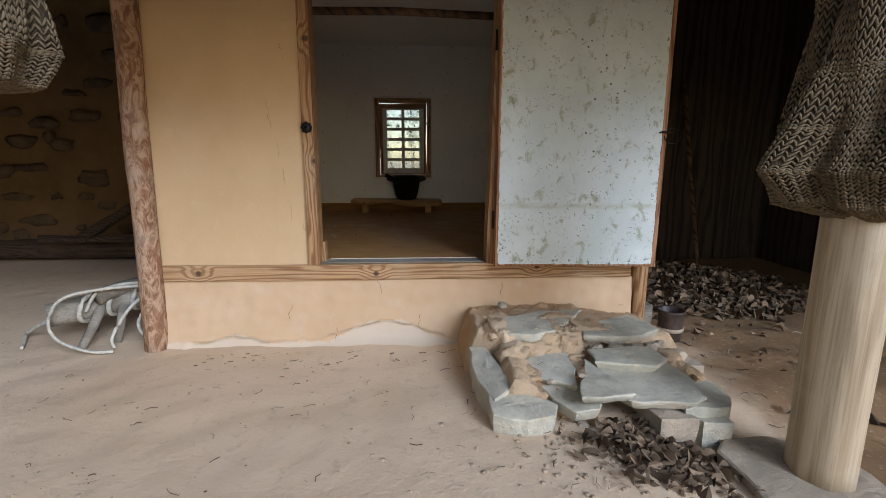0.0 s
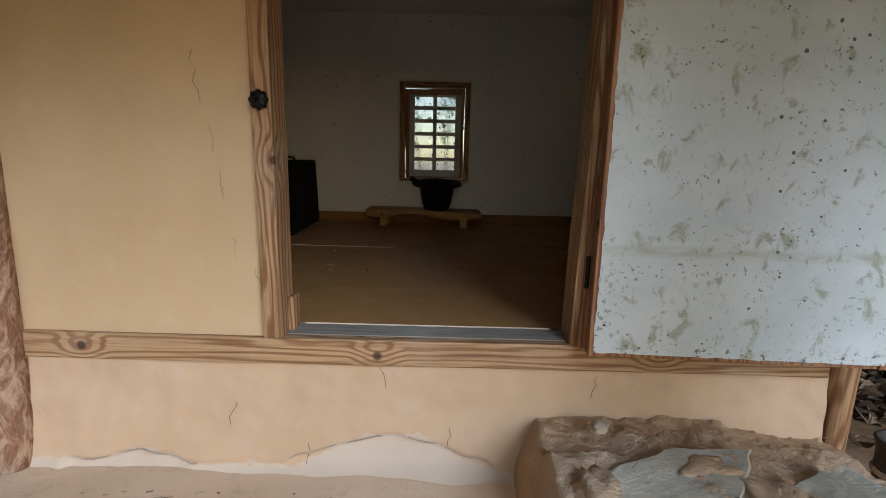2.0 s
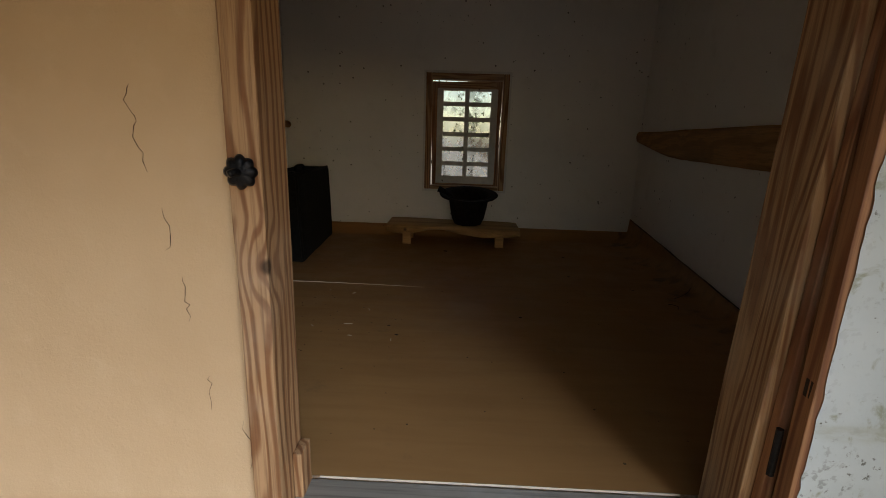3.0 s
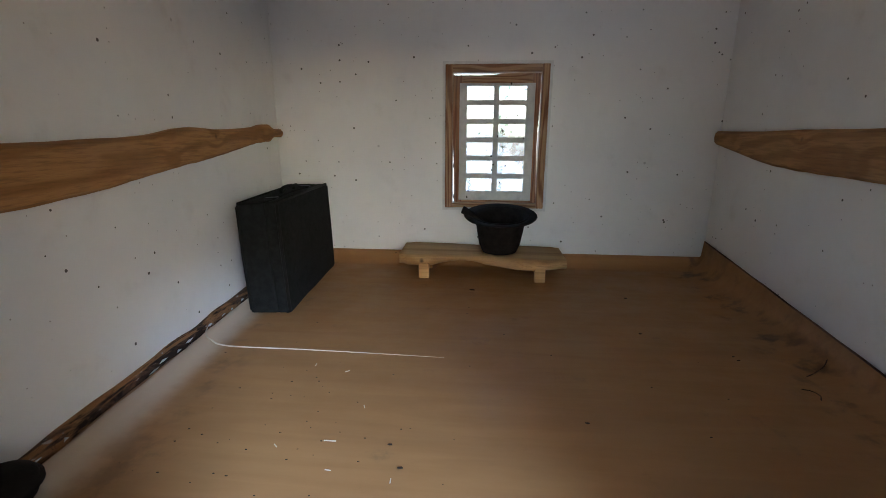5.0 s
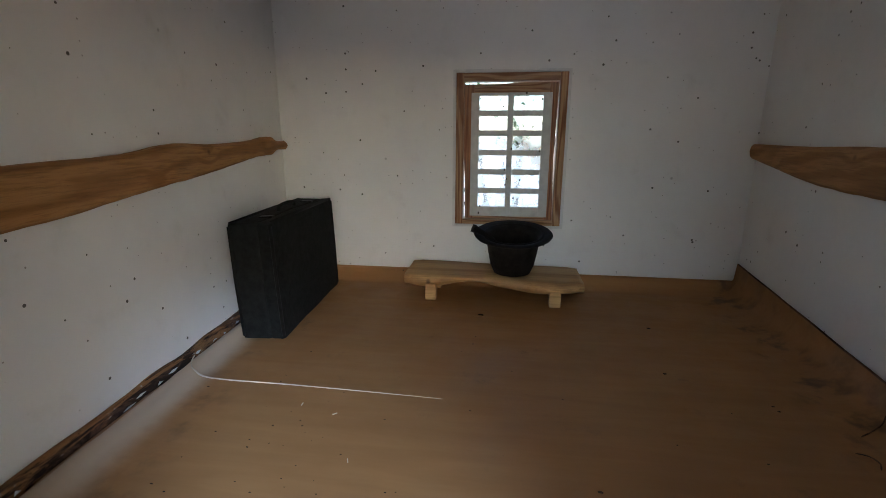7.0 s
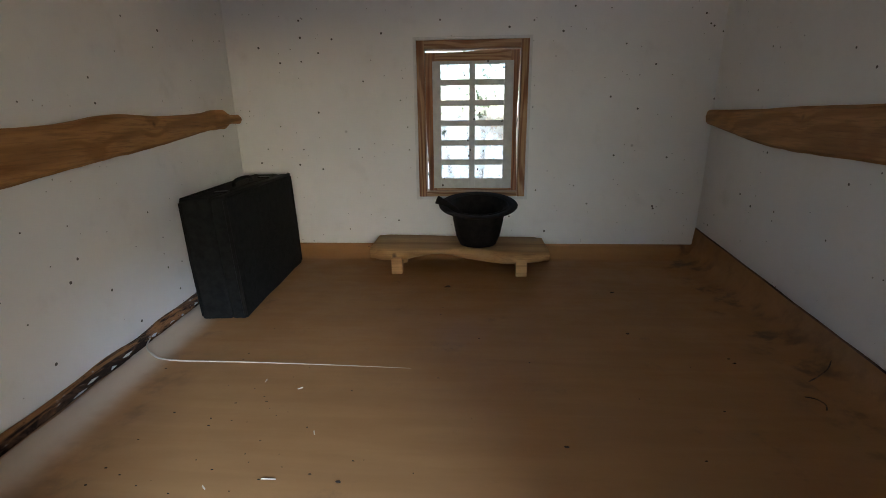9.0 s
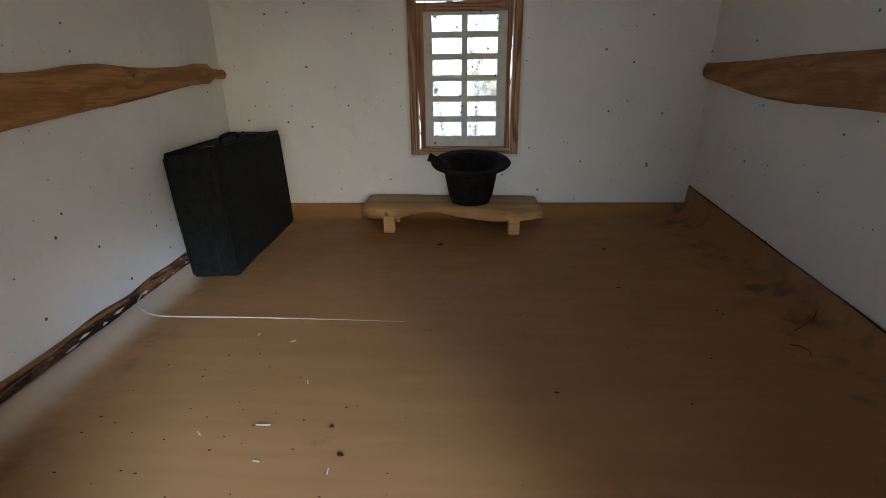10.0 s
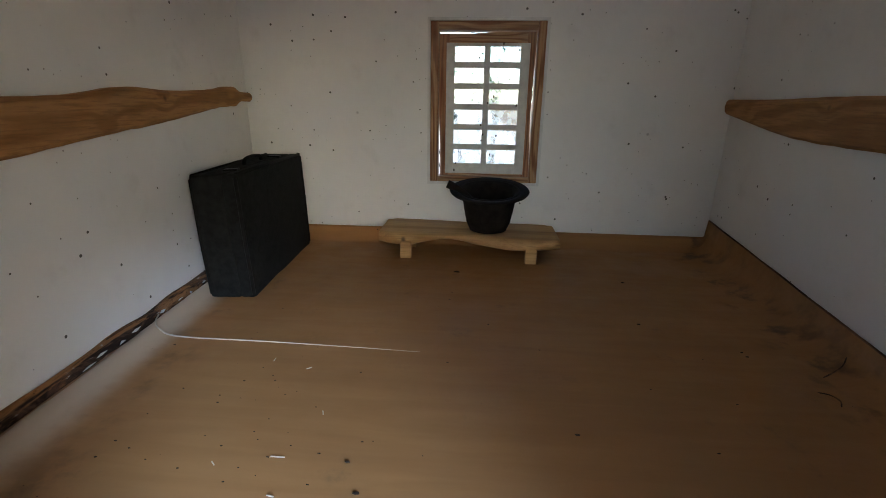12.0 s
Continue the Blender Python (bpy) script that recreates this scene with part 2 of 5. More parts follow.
OCHRE = earth_plaster("ochre_plaster", (0.605, 0.43, 0.26), (0.55, 0.38, 0.22), (0.65, 0.49, 0.31))
CLAY = earth_plaster("clay_plaster", (0.60, 0.42, 0.275), (0.55, 0.375, 0.235), (0.57, 0.48, 0.39), 0.75)
MUD = earth_plaster("mud_mortar", (0.63, 0.46, 0.315), (0.50, 0.32, 0.185), (0.68, 0.54, 0.41), 0.0, 0.05, 1.0)
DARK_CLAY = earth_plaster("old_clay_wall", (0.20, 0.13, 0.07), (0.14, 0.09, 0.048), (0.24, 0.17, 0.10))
PINE_X = wood("pine_beam", 0, (0.27, 0.13, 0.06), (0.47, 0.29, 0.155), [(1.446, -0.022, 0.491), (0.274, -0.022, 0.505), (2.55, -0.022, 0.53)], 210)
PINE_Z = wood("pine_jamb", 2, (0.24, 0.105, 0.045), (0.45, 0.265, 0.135), [(1.075, -0.028, 1.24), (1.05, -0.028, 1.98)], 210)
PINE_LEAF = wood("door_stile_wood", 2, (0.24, 0.095, 0.045), (0.40, 0.19, 0.09), (), 190)
SLAB_WOOD = wood("waney_plank", 1, (0.30, 0.14, 0.042), (0.44, 0.225, 0.075), [(0.0, 0.52, 0.08), (0.0, 1.25, 0.02), (0.0, -0.45, 0.06), (0.0, 0.1, 0.0)], 70, (0.4, 0.24, 0.11))
BENCH_WOOD = wood("bench_pine", 0, (0.40, 0.22, 0.085), (0.53, 0.32, 0.13), [(0.17, 0.03, 0.13)], 28, (0.52, 0.34, 0.17))
BARK_POST = peeled_log()
GREY_POST = wood("weathered_post", 2, (0.41, 0.305, 0.20), (0.52, 0.41, 0.285), (), 48, (0.55, 0.47, 0.37), 0.8, 0.85)
OLD_WOOD = wood("old_grey_wood", 0, (0.17, 0.145, 0.115), (0.29, 0.26, 0.215), (), 26, (0.38, 0.36, 0.32), 0.7, 0.9)
OLD_LOG = wood("lying_log", 0, (0.035, 0.025, 0.02), (0.075, 0.05, 0.035), (), 150, (0.10, 0.07, 0.05), 0.5, 0.9)
DARK_LOG = wood("dark_log", 1, (0.05, 0.03, 0.02), (0.15, 0.085, 0.045), (), 60, (0.30, 0.17, 0.10), 0.6, 0.85)
SLATE = rock("green_slate", (0.37, 0.35, 0.285), (0.60, 0.56, 0.46), (0.64, 0.51, 0.37))
BROWN_ROCK = rock("brown_rock", (0.36, 0.29, 0.22), (0.48, 0.39, 0.30), (0.25, 0.21, 0.17))
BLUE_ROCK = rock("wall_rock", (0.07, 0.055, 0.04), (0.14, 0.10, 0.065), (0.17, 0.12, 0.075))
PAPER = wall_paper()
MOULD = mouldy_paper()
BARK_EDGE = bark_edge()
GREEN = plain("shrub_leaf", (0.10, 0.16, 0.05), 0.6, 0.0, 0.5, 9)
VINYL = vinyl()
SOIL = soil()
IRON = plain("cast_iron", (0.017, 0.0135, 0.0115), 0.75, 0.0, 0.5, 20, 0.002, 0.1)
BLACK_IRON = plain("forged_iron", (0.02, 0.02, 0.021), 0.42, 0.7, 0.5, 40)
CASE_CLOTH = plain("black_case_cloth", (0.014, 0.015, 0.014), 0.85, 0.0, 0.5, 25, 0.003, 0.12)
CASE_TRIM = plain("case_edge", (0.012, 0.012, 0.011), 0.75, 0.0, 0.5, 25, 0.003, 0.15)
STRAW = plain("straw_rope", (0.185, 0.138, 0.088), 0.9, 0.0, 0.45, 30, 0.004, 0.1)
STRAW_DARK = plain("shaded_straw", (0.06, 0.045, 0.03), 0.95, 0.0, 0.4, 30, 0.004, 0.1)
COTTON = plain("dirty_white_rope", (0.56, 0.53, 0.46), 0.9, 0.0, 0.35, 30)
GLAZE = plain("brown_glazed_clay", (0.07, 0.05, 0.042), 0.45, 0.0, 0.5, 20)
CRUMB = plain("dark_crumbs", (0.05, 0.03, 0.018), 0.9)
WHITE_EDGE = plain("pale_edge_and_glint", (0.66, 0.58, 0.46), 0.6, 0.0, 0.15)
DUST = plain("dry_clods", (0.44, 0.34, 0.25), 0.95, 0.0, 0.35, 30, 0.003, 0.1)
THATCH = plain("thatch", (0.16, 0.12, 0.075), 0.95, 0.0, 0.5, 25, 0.02)
SASH_PAPER = plain("sash_paper", (0.66, 0.66, 0.63), 0.85, 0.0, 0.15, 18)
WHITE_TRIM = plain("white_trim", (0.76, 0.76, 0.74), 0.7, 0.0, 0.12, 10)
DARK_BOARD = wood("dark_brown_board", 2, (0.035, 0.025, 0.02), (0.075, 0.052, 0.037), (), 60, (0.09, 0.07, 0.05), 0.4, 0.9)


def leaf_material():
    m = Mat("dry_leaves", 0.85, spec=0.15)
    c = m.mix(m.island(), (0.06, 0.04, 0.027), (0.30, 0.205, 0.135))
    c = m.mix(m.ramp(m.noise(40, 4), 0.5, 0.75, 0, 0.5), c, (0.07, 0.05, 0.04))
    return m.done(c)


def twig_material():
    m = Mat("dry_straw", 0.9, spec=0.1)
    return m.done(m.mix(m.island(), (0.07, 0.05, 0.035), (0.42, 0.34, 0.23)))


def glass():
    m = Mat("frosted_plastic", 0.25, spec=0.4)
    m.b.inputs["Transmission Weight"].default_value = 1.0
    m.b.inputs["IOR"].default_value = 1.1
    return m.done((0.78, 0.86, 0.88), m.noise(60, 4), 0.001, 0.3, m.ramp(m.noise(14, 4), 0.3, 0.7, 0.12, 0.4))


LEAF, TWIG, GLASS = leaf_material(), twig_material(), glass()


# ---- mesh helpers ----
def part(name, bm, material, parent=None, label="", smooth=False):
    """Links bm, built in world places, as one mesh under parent (or at top level, its origin at the world's)."""
    root = parent
    while root is not None and root.parent is not None:
        root = root.parent
    if root is not None:
        bm.transform(Matrix.Translation(-root.location))
    bmesh.ops.recalc_face_normals(bm, faces=bm.faces)
    me = bpy.data.meshes.new(name)
    bm.to_mesh(me)
    bm.free()
    me.materials.append(material)
    if smooth:
        me.polygons.foreach_set("use_smooth", [True] * len(me.polygons))
    ob = new(name, me)
    ob.parent = parent
    return tagged(ob, label)


def thing(name, at, label, category, group="", kind=""):
    ob = new(name)
    ob.location = at
    ob.empty_display_size = 0.1
    return tagged(ob, label, category, group, kind)


def box(x0, x1, y0, y1, z0, z1, bevel=0.004, cuts=0, wob=0.0, bm=None):
    made = bmesh.new()
    bmesh.ops.create_cube(made, size=1)
    made.transform(Matrix.Translation(((x0 + x1) / 2, (y0 + y1) / 2, (z0 + z1) / 2)) @ Matrix.Diagonal((x1 - x0, y1 - y0, z1 - z0, 1)))
    if bevel:
        bmesh.ops.bevel(made, geom=made.edges[:], offset=bevel, segments=2, affect="EDGES", profile=0.6)
    if cuts:
        long = max((x1 - x0, 0), (y1 - y0, 1), (z1 - z0, 2))[1]
        edges = [e for e in made.edges if abs((e.verts[0].co - e.verts[1].co)[long]) > 0.5 * (x1 - x0, y1 - y0, z1 - z0)[long]]
        bmesh.ops.subdivide_edges(made, edges=edges, cuts=cuts, use_grid_fill=True)
    if wob:
        wobble(made, wob, 3.0)
    if bm is None:
        return made
    join(bm, made)
    return bm


def join(bm, other):
    me = bpy.data.meshes.new("tmp")
    other.to_mesh(me)
    other.free()
    bm.from_mesh(me)
    bpy.data.meshes.remove(me)


def wobble(bm, amount, scale, seed=0.0):
    for v in bm.verts:
        v.co += noise.noise_vector(v.co * scale + Vector((seed, seed * 1.7, 0))) * amount


def tube(points, radii, seg=10, bm=None, closed=False, lump=0.0):
    """A round bar along points; radii one number or one a point."""
    bm = bm or bmesh.new()
    pts = [Vector(p) for p in points]
    rad = radii if hasattr(radii, "__len__") else [radii] * len(pts)
    rings = []
    ref = Vector((0.13, 0.31, 0.94))
    for i, p in enumerate(pts):
        a = pts[i - 1] if (i or closed) else pts[0]
        b = pts[(i + 1) % len(pts)] if (i + 1 < len(pts) or closed) else pts[-1]
        d = (b - a).normalized()
        if abs(d.dot(ref)) > 0.95:
            ref = Vector((0.9, 0.2, 0.3))
        u = d.cross(ref).normalized()
        w = d.cross(u)
        ring = []
        for k in range(seg):
            ang = 2 * math.pi * k / seg
            r = rad[i] * (1 + lump * noise.noise(p * 4 + Vector((math.cos(ang), math.sin(ang), 0)) * 1.2))
            ring.append(bm.verts.new(p + (u * math.cos(ang) + w * math.sin(ang)) * r))
        rings.append(ring)
    n = len(rings)
    for i in range(n if closed else n - 1):
        a, b = rings[i], rings[(i + 1) % n]
        for k in range(seg):
            bm.faces.new((a[k], a[(k + 1) % seg], b[(k + 1) % seg], b[k]))
    if not closed:
        bm.faces.new(rings[0][::-1])
        bm.faces.new(rings[-1])
    return bm


def lathe(profile, at, seg=40, ends=True):
    bm = bmesh.new()
    rings = []
    for r, z in profile:
        rings.append([bm.verts.new((at[0] + r * math.cos(2 * math.pi * k / seg), at[1] + r * math.sin(2 * math.pi * k / seg), at[2] + z)) for k in range(seg)])
    for a, b in zip(rings, rings[1:]):
        for k in range(seg):
            bm.faces.new((a[k], a[(k + 1) % seg], b[(k + 1) % seg], b[k]))
    if ends:
        bm.faces.new(rings[0])
        bm.faces.new(rings[-1])
    return bm


def spline(pts, n=8):
    """Catmull-Rom through the points."""
    p = [Vector(q) for q in pts]
    p = [p[0] * 2 - p[1]] + p + [p[-1] * 2 - p[-2]]
    out = []
    for i in range(1, len(p) - 2):
        for k in range(n):
            t = k / n
            out.append(0.5 * (2 * p[i] + (p[i + 1] - p[i - 1]) * t + (2 * p[i - 1] - 5 * p[i] + 4 * p[i + 1] - p[i + 2]) * t * t + (3 * p[i] - p[i - 1] - 3 * p[i + 1] + p[i + 2]) * t ** 3))
    return out + [p[-2]]


def sheet(nu, nv, f):
    """A surface f(u, v) over the unit square."""
    bm = bmesh.new()
    vs = [[bm.verts.new(f(i / nu, j / nv)) for j in range(nv + 1)] for i in range(nu + 1)]
    for i in range(nu):
        for j in range(nv):
            bm.faces.new((vs[i][j], vs[i + 1][j], vs[i + 1][j + 1], vs[i][j + 1]))
    return bm


def slab(outline, z0, z1, rough=0.012, tilt=(0, 0), seed=0.0, step=0.05, bevel=0.008):
    """A broken flat stone: an outline in plan, uneven edges and top."""
    bm = bmesh.new()
    pts = []
    n = len(outline)
    for i in range(n):
        a, b = Vector((*outline[i], 0)), Vector((*outline[(i + 1) % n], 0))
        m = max(1, int((b - a).length / step))
        for k in range(m):
            p = a.lerp(b, k / m)
            off = noise.noise_vector(p * 9 + Vector((seed, 0, 0))) * rough * 1.4
            pts.append(p + Vector((off.x, off.y, 0)))
    cx, cy = sum(p.x for p in pts) / len(pts), sum(p.y for p in pts) / len(pts)
    lift = lambda x, y: tilt[0] * (x - cx) + tilt[1] * (y - cy)
    loops = []
    mid = Vector((cx, cy, 0))
    for z, k in ((z0, 0.86), (z0 + (z1 - z0) * 0.55, 0.97), (z1 - bevel, 1.0), (z1, 0.965), (z1, 0.72), (z1, 0.4)):
        ring = []
        for p in pts:
            q = mid + (p - mid) * k
            q.z = z + lift(q.x, q.y) + noise.noise(q * 7 + Vector((seed, 3, z * 20))) * rough * (0.55 if k < 1 else 0.7)
            ring.append(bm.verts.new(q))
        loops.append(ring)
    m = len(pts)
    for a, b in zip(loops, loops[1:]):
        for i in range(m):
            bm.faces.new((a[i], a[(i + 1) % m], b[(i + 1) % m], b[i]))
    c = bm.verts.new((cx, cy, z1 + noise.noise(mid * 7) * rough))
    for i in range(m):
        bm.faces.new((loops[-1][i], loops[-1][(i + 1) % m], c))
    bm.faces.new(loops[0][::-1])
    return bm


def boulder(at, size, seed=0.0, sub=2, rough=0.25):
    bm = bmesh.new()
    bmesh.ops.create_icosphere(bm, subdivisions=sub, radius=1)
    for v in bm.verts:
        d = v.co.copy()
        k = 1 + rough * noise.noise(d * 1.6 + Vector((seed, seed, 0)))
        d = Vector([math.copysign(abs(c) ** 0.75, c) for c in d]) * k
        v.co = Vector((at[0] + d.x * size[0], at[1] + d.y * size[1], at[2] + d.z * size[2]))
    return bm


# ---- ground ----
def slope(x, y):
    """The yard falls a little by the step and the front post."""
    a = min(1, max(0, (x - 0.95) / 0.5)) * min(1, max(0, (2.75 - y) / 0.4))
    return -0.10 * a * a * (3 - 2 * a)


def ground():
    def axis(lo, hi, step):
        mid = list(np.arange(lo, hi + 1e-6, step))
        far = [0.4, 1.2, 3, 8, 20, 60, 200, 700, 2000]
        return [lo - f for f in reversed(far)] + mid + [hi + f for f in far]
    xs, ys = axis(-5, 4, 0.06), axis(-0.5, 6.6, 0.06)
    bm = bmesh.new()
    rows = []
    for x in xs:
        row = []
        for y in ys:
            p = Vector((x, y, 0))
            z = 0.022 * noise.noise(p * 1.1) + 0.010 * noise.noise(p * 5) + slope(x, y) if abs(x) < 6 and -2 < y < 8 else 0
            if x > 1.8 and y > 2.2 and x < 6:
                z += 0.02 * noise.noise(p * 4)
            row.append(bm.verts.new((x, y, z)))
        rows.append(row)
    for a, b in zip(rows, rows[1:]):
        for j in range(len(ys) - 1):
            bm.faces.new((a[j], b[j], b[j + 1], a[j + 1]))
    tagged(part("ground", bm, SOIL, smooth=True), "dry trodden ochre earth strewn with straw", "ground", kind="structure")


ground()

# ---- the room's shell ----
FLOOR = 0.567
FRONT, INNER = 3.585, 3.712
BACK = 7.10
TOP = 2.78
left_x = lambda y: -1.765 + (BACK - y) * 0.064
right_x = lambda y: 1.60 - (BACK - y) * 0.062


def front_wall():
    wall = thing("wall_front", (-1.59, FRONT, 0), "ochre clay plaster wall with timber sill and door opening", "wall", kind="structure")
    tagged(part("upper_panel", box(-1.56, -0.586, FRONT, INNER, 0.555, 2.75, 0, 0), OCHRE, wall), "smooth ochre plaster with fine cracks")
    part("upper_panel", box(0.712, 1.68, FRONT, INNER, 0.555, 2.75, 0, 0), OCHRE, wall)
    part("over_door_panel", box(-0.586, 0.712, FRONT, INNER, 2.42, 2.75, 0, 0), OCHRE, wall)

    def low(u, v):
        x = -1.57 + 3.22 * u
        z = -0.03 + 0.475 * v
        y = FRONT - 0.005 - 0.07 * (1 - v) ** 1.5 - 0.13 * max(0, 1 - v * 5) ** 2 * (0.55 + 0.45 * math.sin(x * 2.1 + 1))
        p = Vector((x, 0, z))
        y -= 0.012 * noise.noise(p * 4) + 0.006 * noise.noise(p * 13)
        edge = max(0.03 + 0.13 * max(0, 1 - abs(x + 0.09) / 0.42) ** 0.6, 0.08 * max(0, 1 - abs(x + 1.09) / 0.3)) + 0.03 * noise.noise(Vector((x * 7, 4, 0)))
        if z < edge and -1.4 < x < 0.4:
            y += 0.018
        return (x, y, z)
    bm = sheet(150, 34, low)
    lip = lambda x: max(0.03 + 0.13 * max(0, 1 - abs(x + 0.09) / 0.42) ** 0.6, 0.08 * max(0, 1 - abs(x + 1.09) / 0.3)) + 0.03 * noise.noise(Vector((x * 7, 4, 0)))
    for a, b in ((-1.34, -1.22), (-1.18, -0.98), (-0.94, -0.86), (-0.50, -0.30), (-0.27, -0.12), (-0.02, 0.10), (0.13, 0.33)):
        pts = []
        for x in np.linspace(a, b, 14):
            z = lip(x) + 0.004
            pts.append((x, low((x + 1.57) / 3.22, (z + 0.03) / 0.475)[1] - 0.001, z + 0.004 * noise.noise(Vector((x * 60, 1, 0)))))
        part("plaster_lip", tube(pts, [0.0006] + [0.0026] * 12 + [0.0006], 6, lump=0.4), BROWN_ROCK, wall)
    tagged(part("base_plaster", bm, CLAY, wall, smooth=True), "crumbling pinkish clay plaster footing with pale patches")
    part("footing_core", box(-1.57, 1.65, FRONT + 0.03, INNER, -0.05, 0.44, 0), CLAY, wall)
    part("sill_beam", box(-1.55, 1.63, 3.562, INNER - 0.005, 0.448, 0.556, 0.006, 24, 0.004), PINE_X, wall, "knotty orange pine sill beam")
    part("lintel", box(-0.62, 0.76, 3.555, INNER - 0.005, 2.30, 2.42, 0.006, 8, 0.004), PINE_X, wall)
    part("jamb", box(-0.59, -0.518, 3.557, INNER - 0.002, 0.557, 2.30, 0.005, 12, 0.003), PINE_Z, wall, "orange pine door jamb with strong grain")
    def lean(bm):
        """The hinge jamb stands a little out of plumb."""
        for v in bm.verts:
            v.co.x += 0.026 * (v.co.z - 0.557)
        return bm
    part("jamb", lean(box(0.604, 0.664, 3.558, INNER - 0.002, 0.557, 2.30, 0.005, 12, 0.003)), PINE_Z, wall)
    part("rebate", lean(box(0.630, 0.660, 3.530, 3.556, 0.557, 2.30, 0.003)), PINE_LEAF, wall, "red-brown stained rebate strip")
    part("stop_block", box(-0.517, -0.490, 3.635, 3.708, 0.562, 0.70, 0.006), PINE_Z, wall)
    part("threshold", box(-0.515, 0.60, 3.60, INNER - 0.002, 0.557, 0.562, 0.002), OLD_WOOD, wall, "worn grey threshold board")
    # hairline cracks in the upper panel, raised plaster lips
    rnd = random.Random(4)
    for x, z, n in ((-0.80, 1.62, 13), (-0.76, 1.36, 7), (-0.73, 1.20, 9), (-0.615, 0.83, 10), (-0.70, 1.95, 8), (-0.69, 0.95, 6)):
        pts = []
        for k in range(n):
            pts.append((x, FRONT - 0.0006, z))
            x += rnd.uniform(-0.011, 0.014)
            z -= rnd.uniform(0.006, 0.026)
        part("crack", tube(pts, [0.0003] + [rnd.uniform(0.0004, 0.001) for _ in range(n - 2)] + [0.0003], 5), CRUMB, wall)
    for x, z0, s in ((-0.14, 0.44, 1), (0.73, 0.42, 1), (-0.72, 0.28, 1), (0.15, 0.2, 1), (-0.42, 0.12, 1)):
        pts = []
        z = z0
        for k in range(7):
            v = (z + 0.03) / 0.475
            pts.append((x, low((x + 1.57) / 3.22, v)[1] - 0.0005, z))
            x += rnd.uniform(-0.012, 0.012)
            z -= rnd.uniform(0.008, 0.02)
        part("crack", tube(pts, [0.0004] + [0.0011] * 5 + [0.0004], 5), CRUMB, wall)


front_wall()


def side_walls():
    for name, fx, sgn in (("wall_left", left_x, -1), ("wall_right", right_x, 1)):
        bm = bmesh.new()
        ys = np.linspace(INNER - 0.001, BACK + 0.12, 40)
        prof = []
        for y in ys:
            x = fx(y)
            prof.append([bm.verts.new((x + 0.006 * noise.noise(Vector((y * 2, z, 1))), y, z)) for z in np.linspace(0.30, TOP, 26)])
        for a, b in zip(prof, prof[1:]):
            for i in range(25):
                bm.faces.new((a[i], b[i], b[i + 1], a[i + 1]))
        g = bmesh.ops.extrude_face_region(bm, geom=bm.faces[:])
        bmesh.ops.translate(bm, verts=[v for v in g["geom"] if isinstance(v, bmesh.types.BMVert)], vec=(sgn * 0.14, 0, 0))
        tagged(part(name, bm, PAPER, smooth=False), "white papered wall dotted with small dark specks", "wall", kind="structure")
    for name, fx, sgn in (("wall_outer_left", left_x, -1), ("wall_outer_right", right_x, 1)):
        bm = bmesh.new()
        far, near = BACK + 0.2, FRONT + 0.075
        corners = [(fx(near) + sgn * 0.142, near), (fx(far) + sgn * 0.142, far), (fx(far) + sgn * 0.17, far), (fx(near) + sgn * 0.16, near)]
        lo, hi = ([bm.verts.new((x, y, z)) for x, y in corners] for z in (-0.05, 2.75))
        for k in range(4):
            bm.faces.new((lo[k], lo[(k + 1) % 4], hi[(k + 1) % 4], hi[k]))
        bm.faces.new(lo)
        bm.faces.new(hi)
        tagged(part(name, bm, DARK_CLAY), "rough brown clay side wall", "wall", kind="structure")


side_walls()

WX0, WX1, WZ0, WZ1 = -0.432, 0.340, 1.026, 2.098


def back_wall():
    def bent(u, v, x0, x1, z0, z1):
        x, z = x0 + (x1 - x0) * u, z0 + (z1 - z0) * v
        return (x, BACK + 0.008 * noise.noise(Vector((x * 2, 3, z * 2))) * min(1, 8 * min(u, 1 - u, v, 1 - v) + 0.0), z)
    wall = thing("wall_back", (0, BACK, 0.3), "white speckled papered wall with a small lattice window", "wall", kind="structure")
    for x0, x1, z0, z1 in ((-1.80, WX0, 0.30, TOP), (WX1, 1.63, 0.30, TOP), (WX0, WX1, 0.30, WZ0), (WX0, WX1, WZ1, TOP)):
        bm = sheet(14, 14, lambda u, v: bent(u, v, x0, x1, z0, z1))
        g = bmesh.ops.extrude_face_region(bm, geom=bm.faces[:])
        bmesh.ops.translate(bm, verts=[v for v in g["geom"] if isinstance(v, bmesh.types.BMVert)], vec=(0, 0.16, 0))
        part("wall_panel", bm, PAPER, wall)


back_wall()


def ceiling():
    bm = box(-1.85, 1.72, INNER - 0.16, BACK + 0.16, TOP, TOP + 0.08, 0)
    tagged(part("ceiling", bm, PAPER), "plain white papered ceiling", "ceiling", kind="structure")


ceiling()


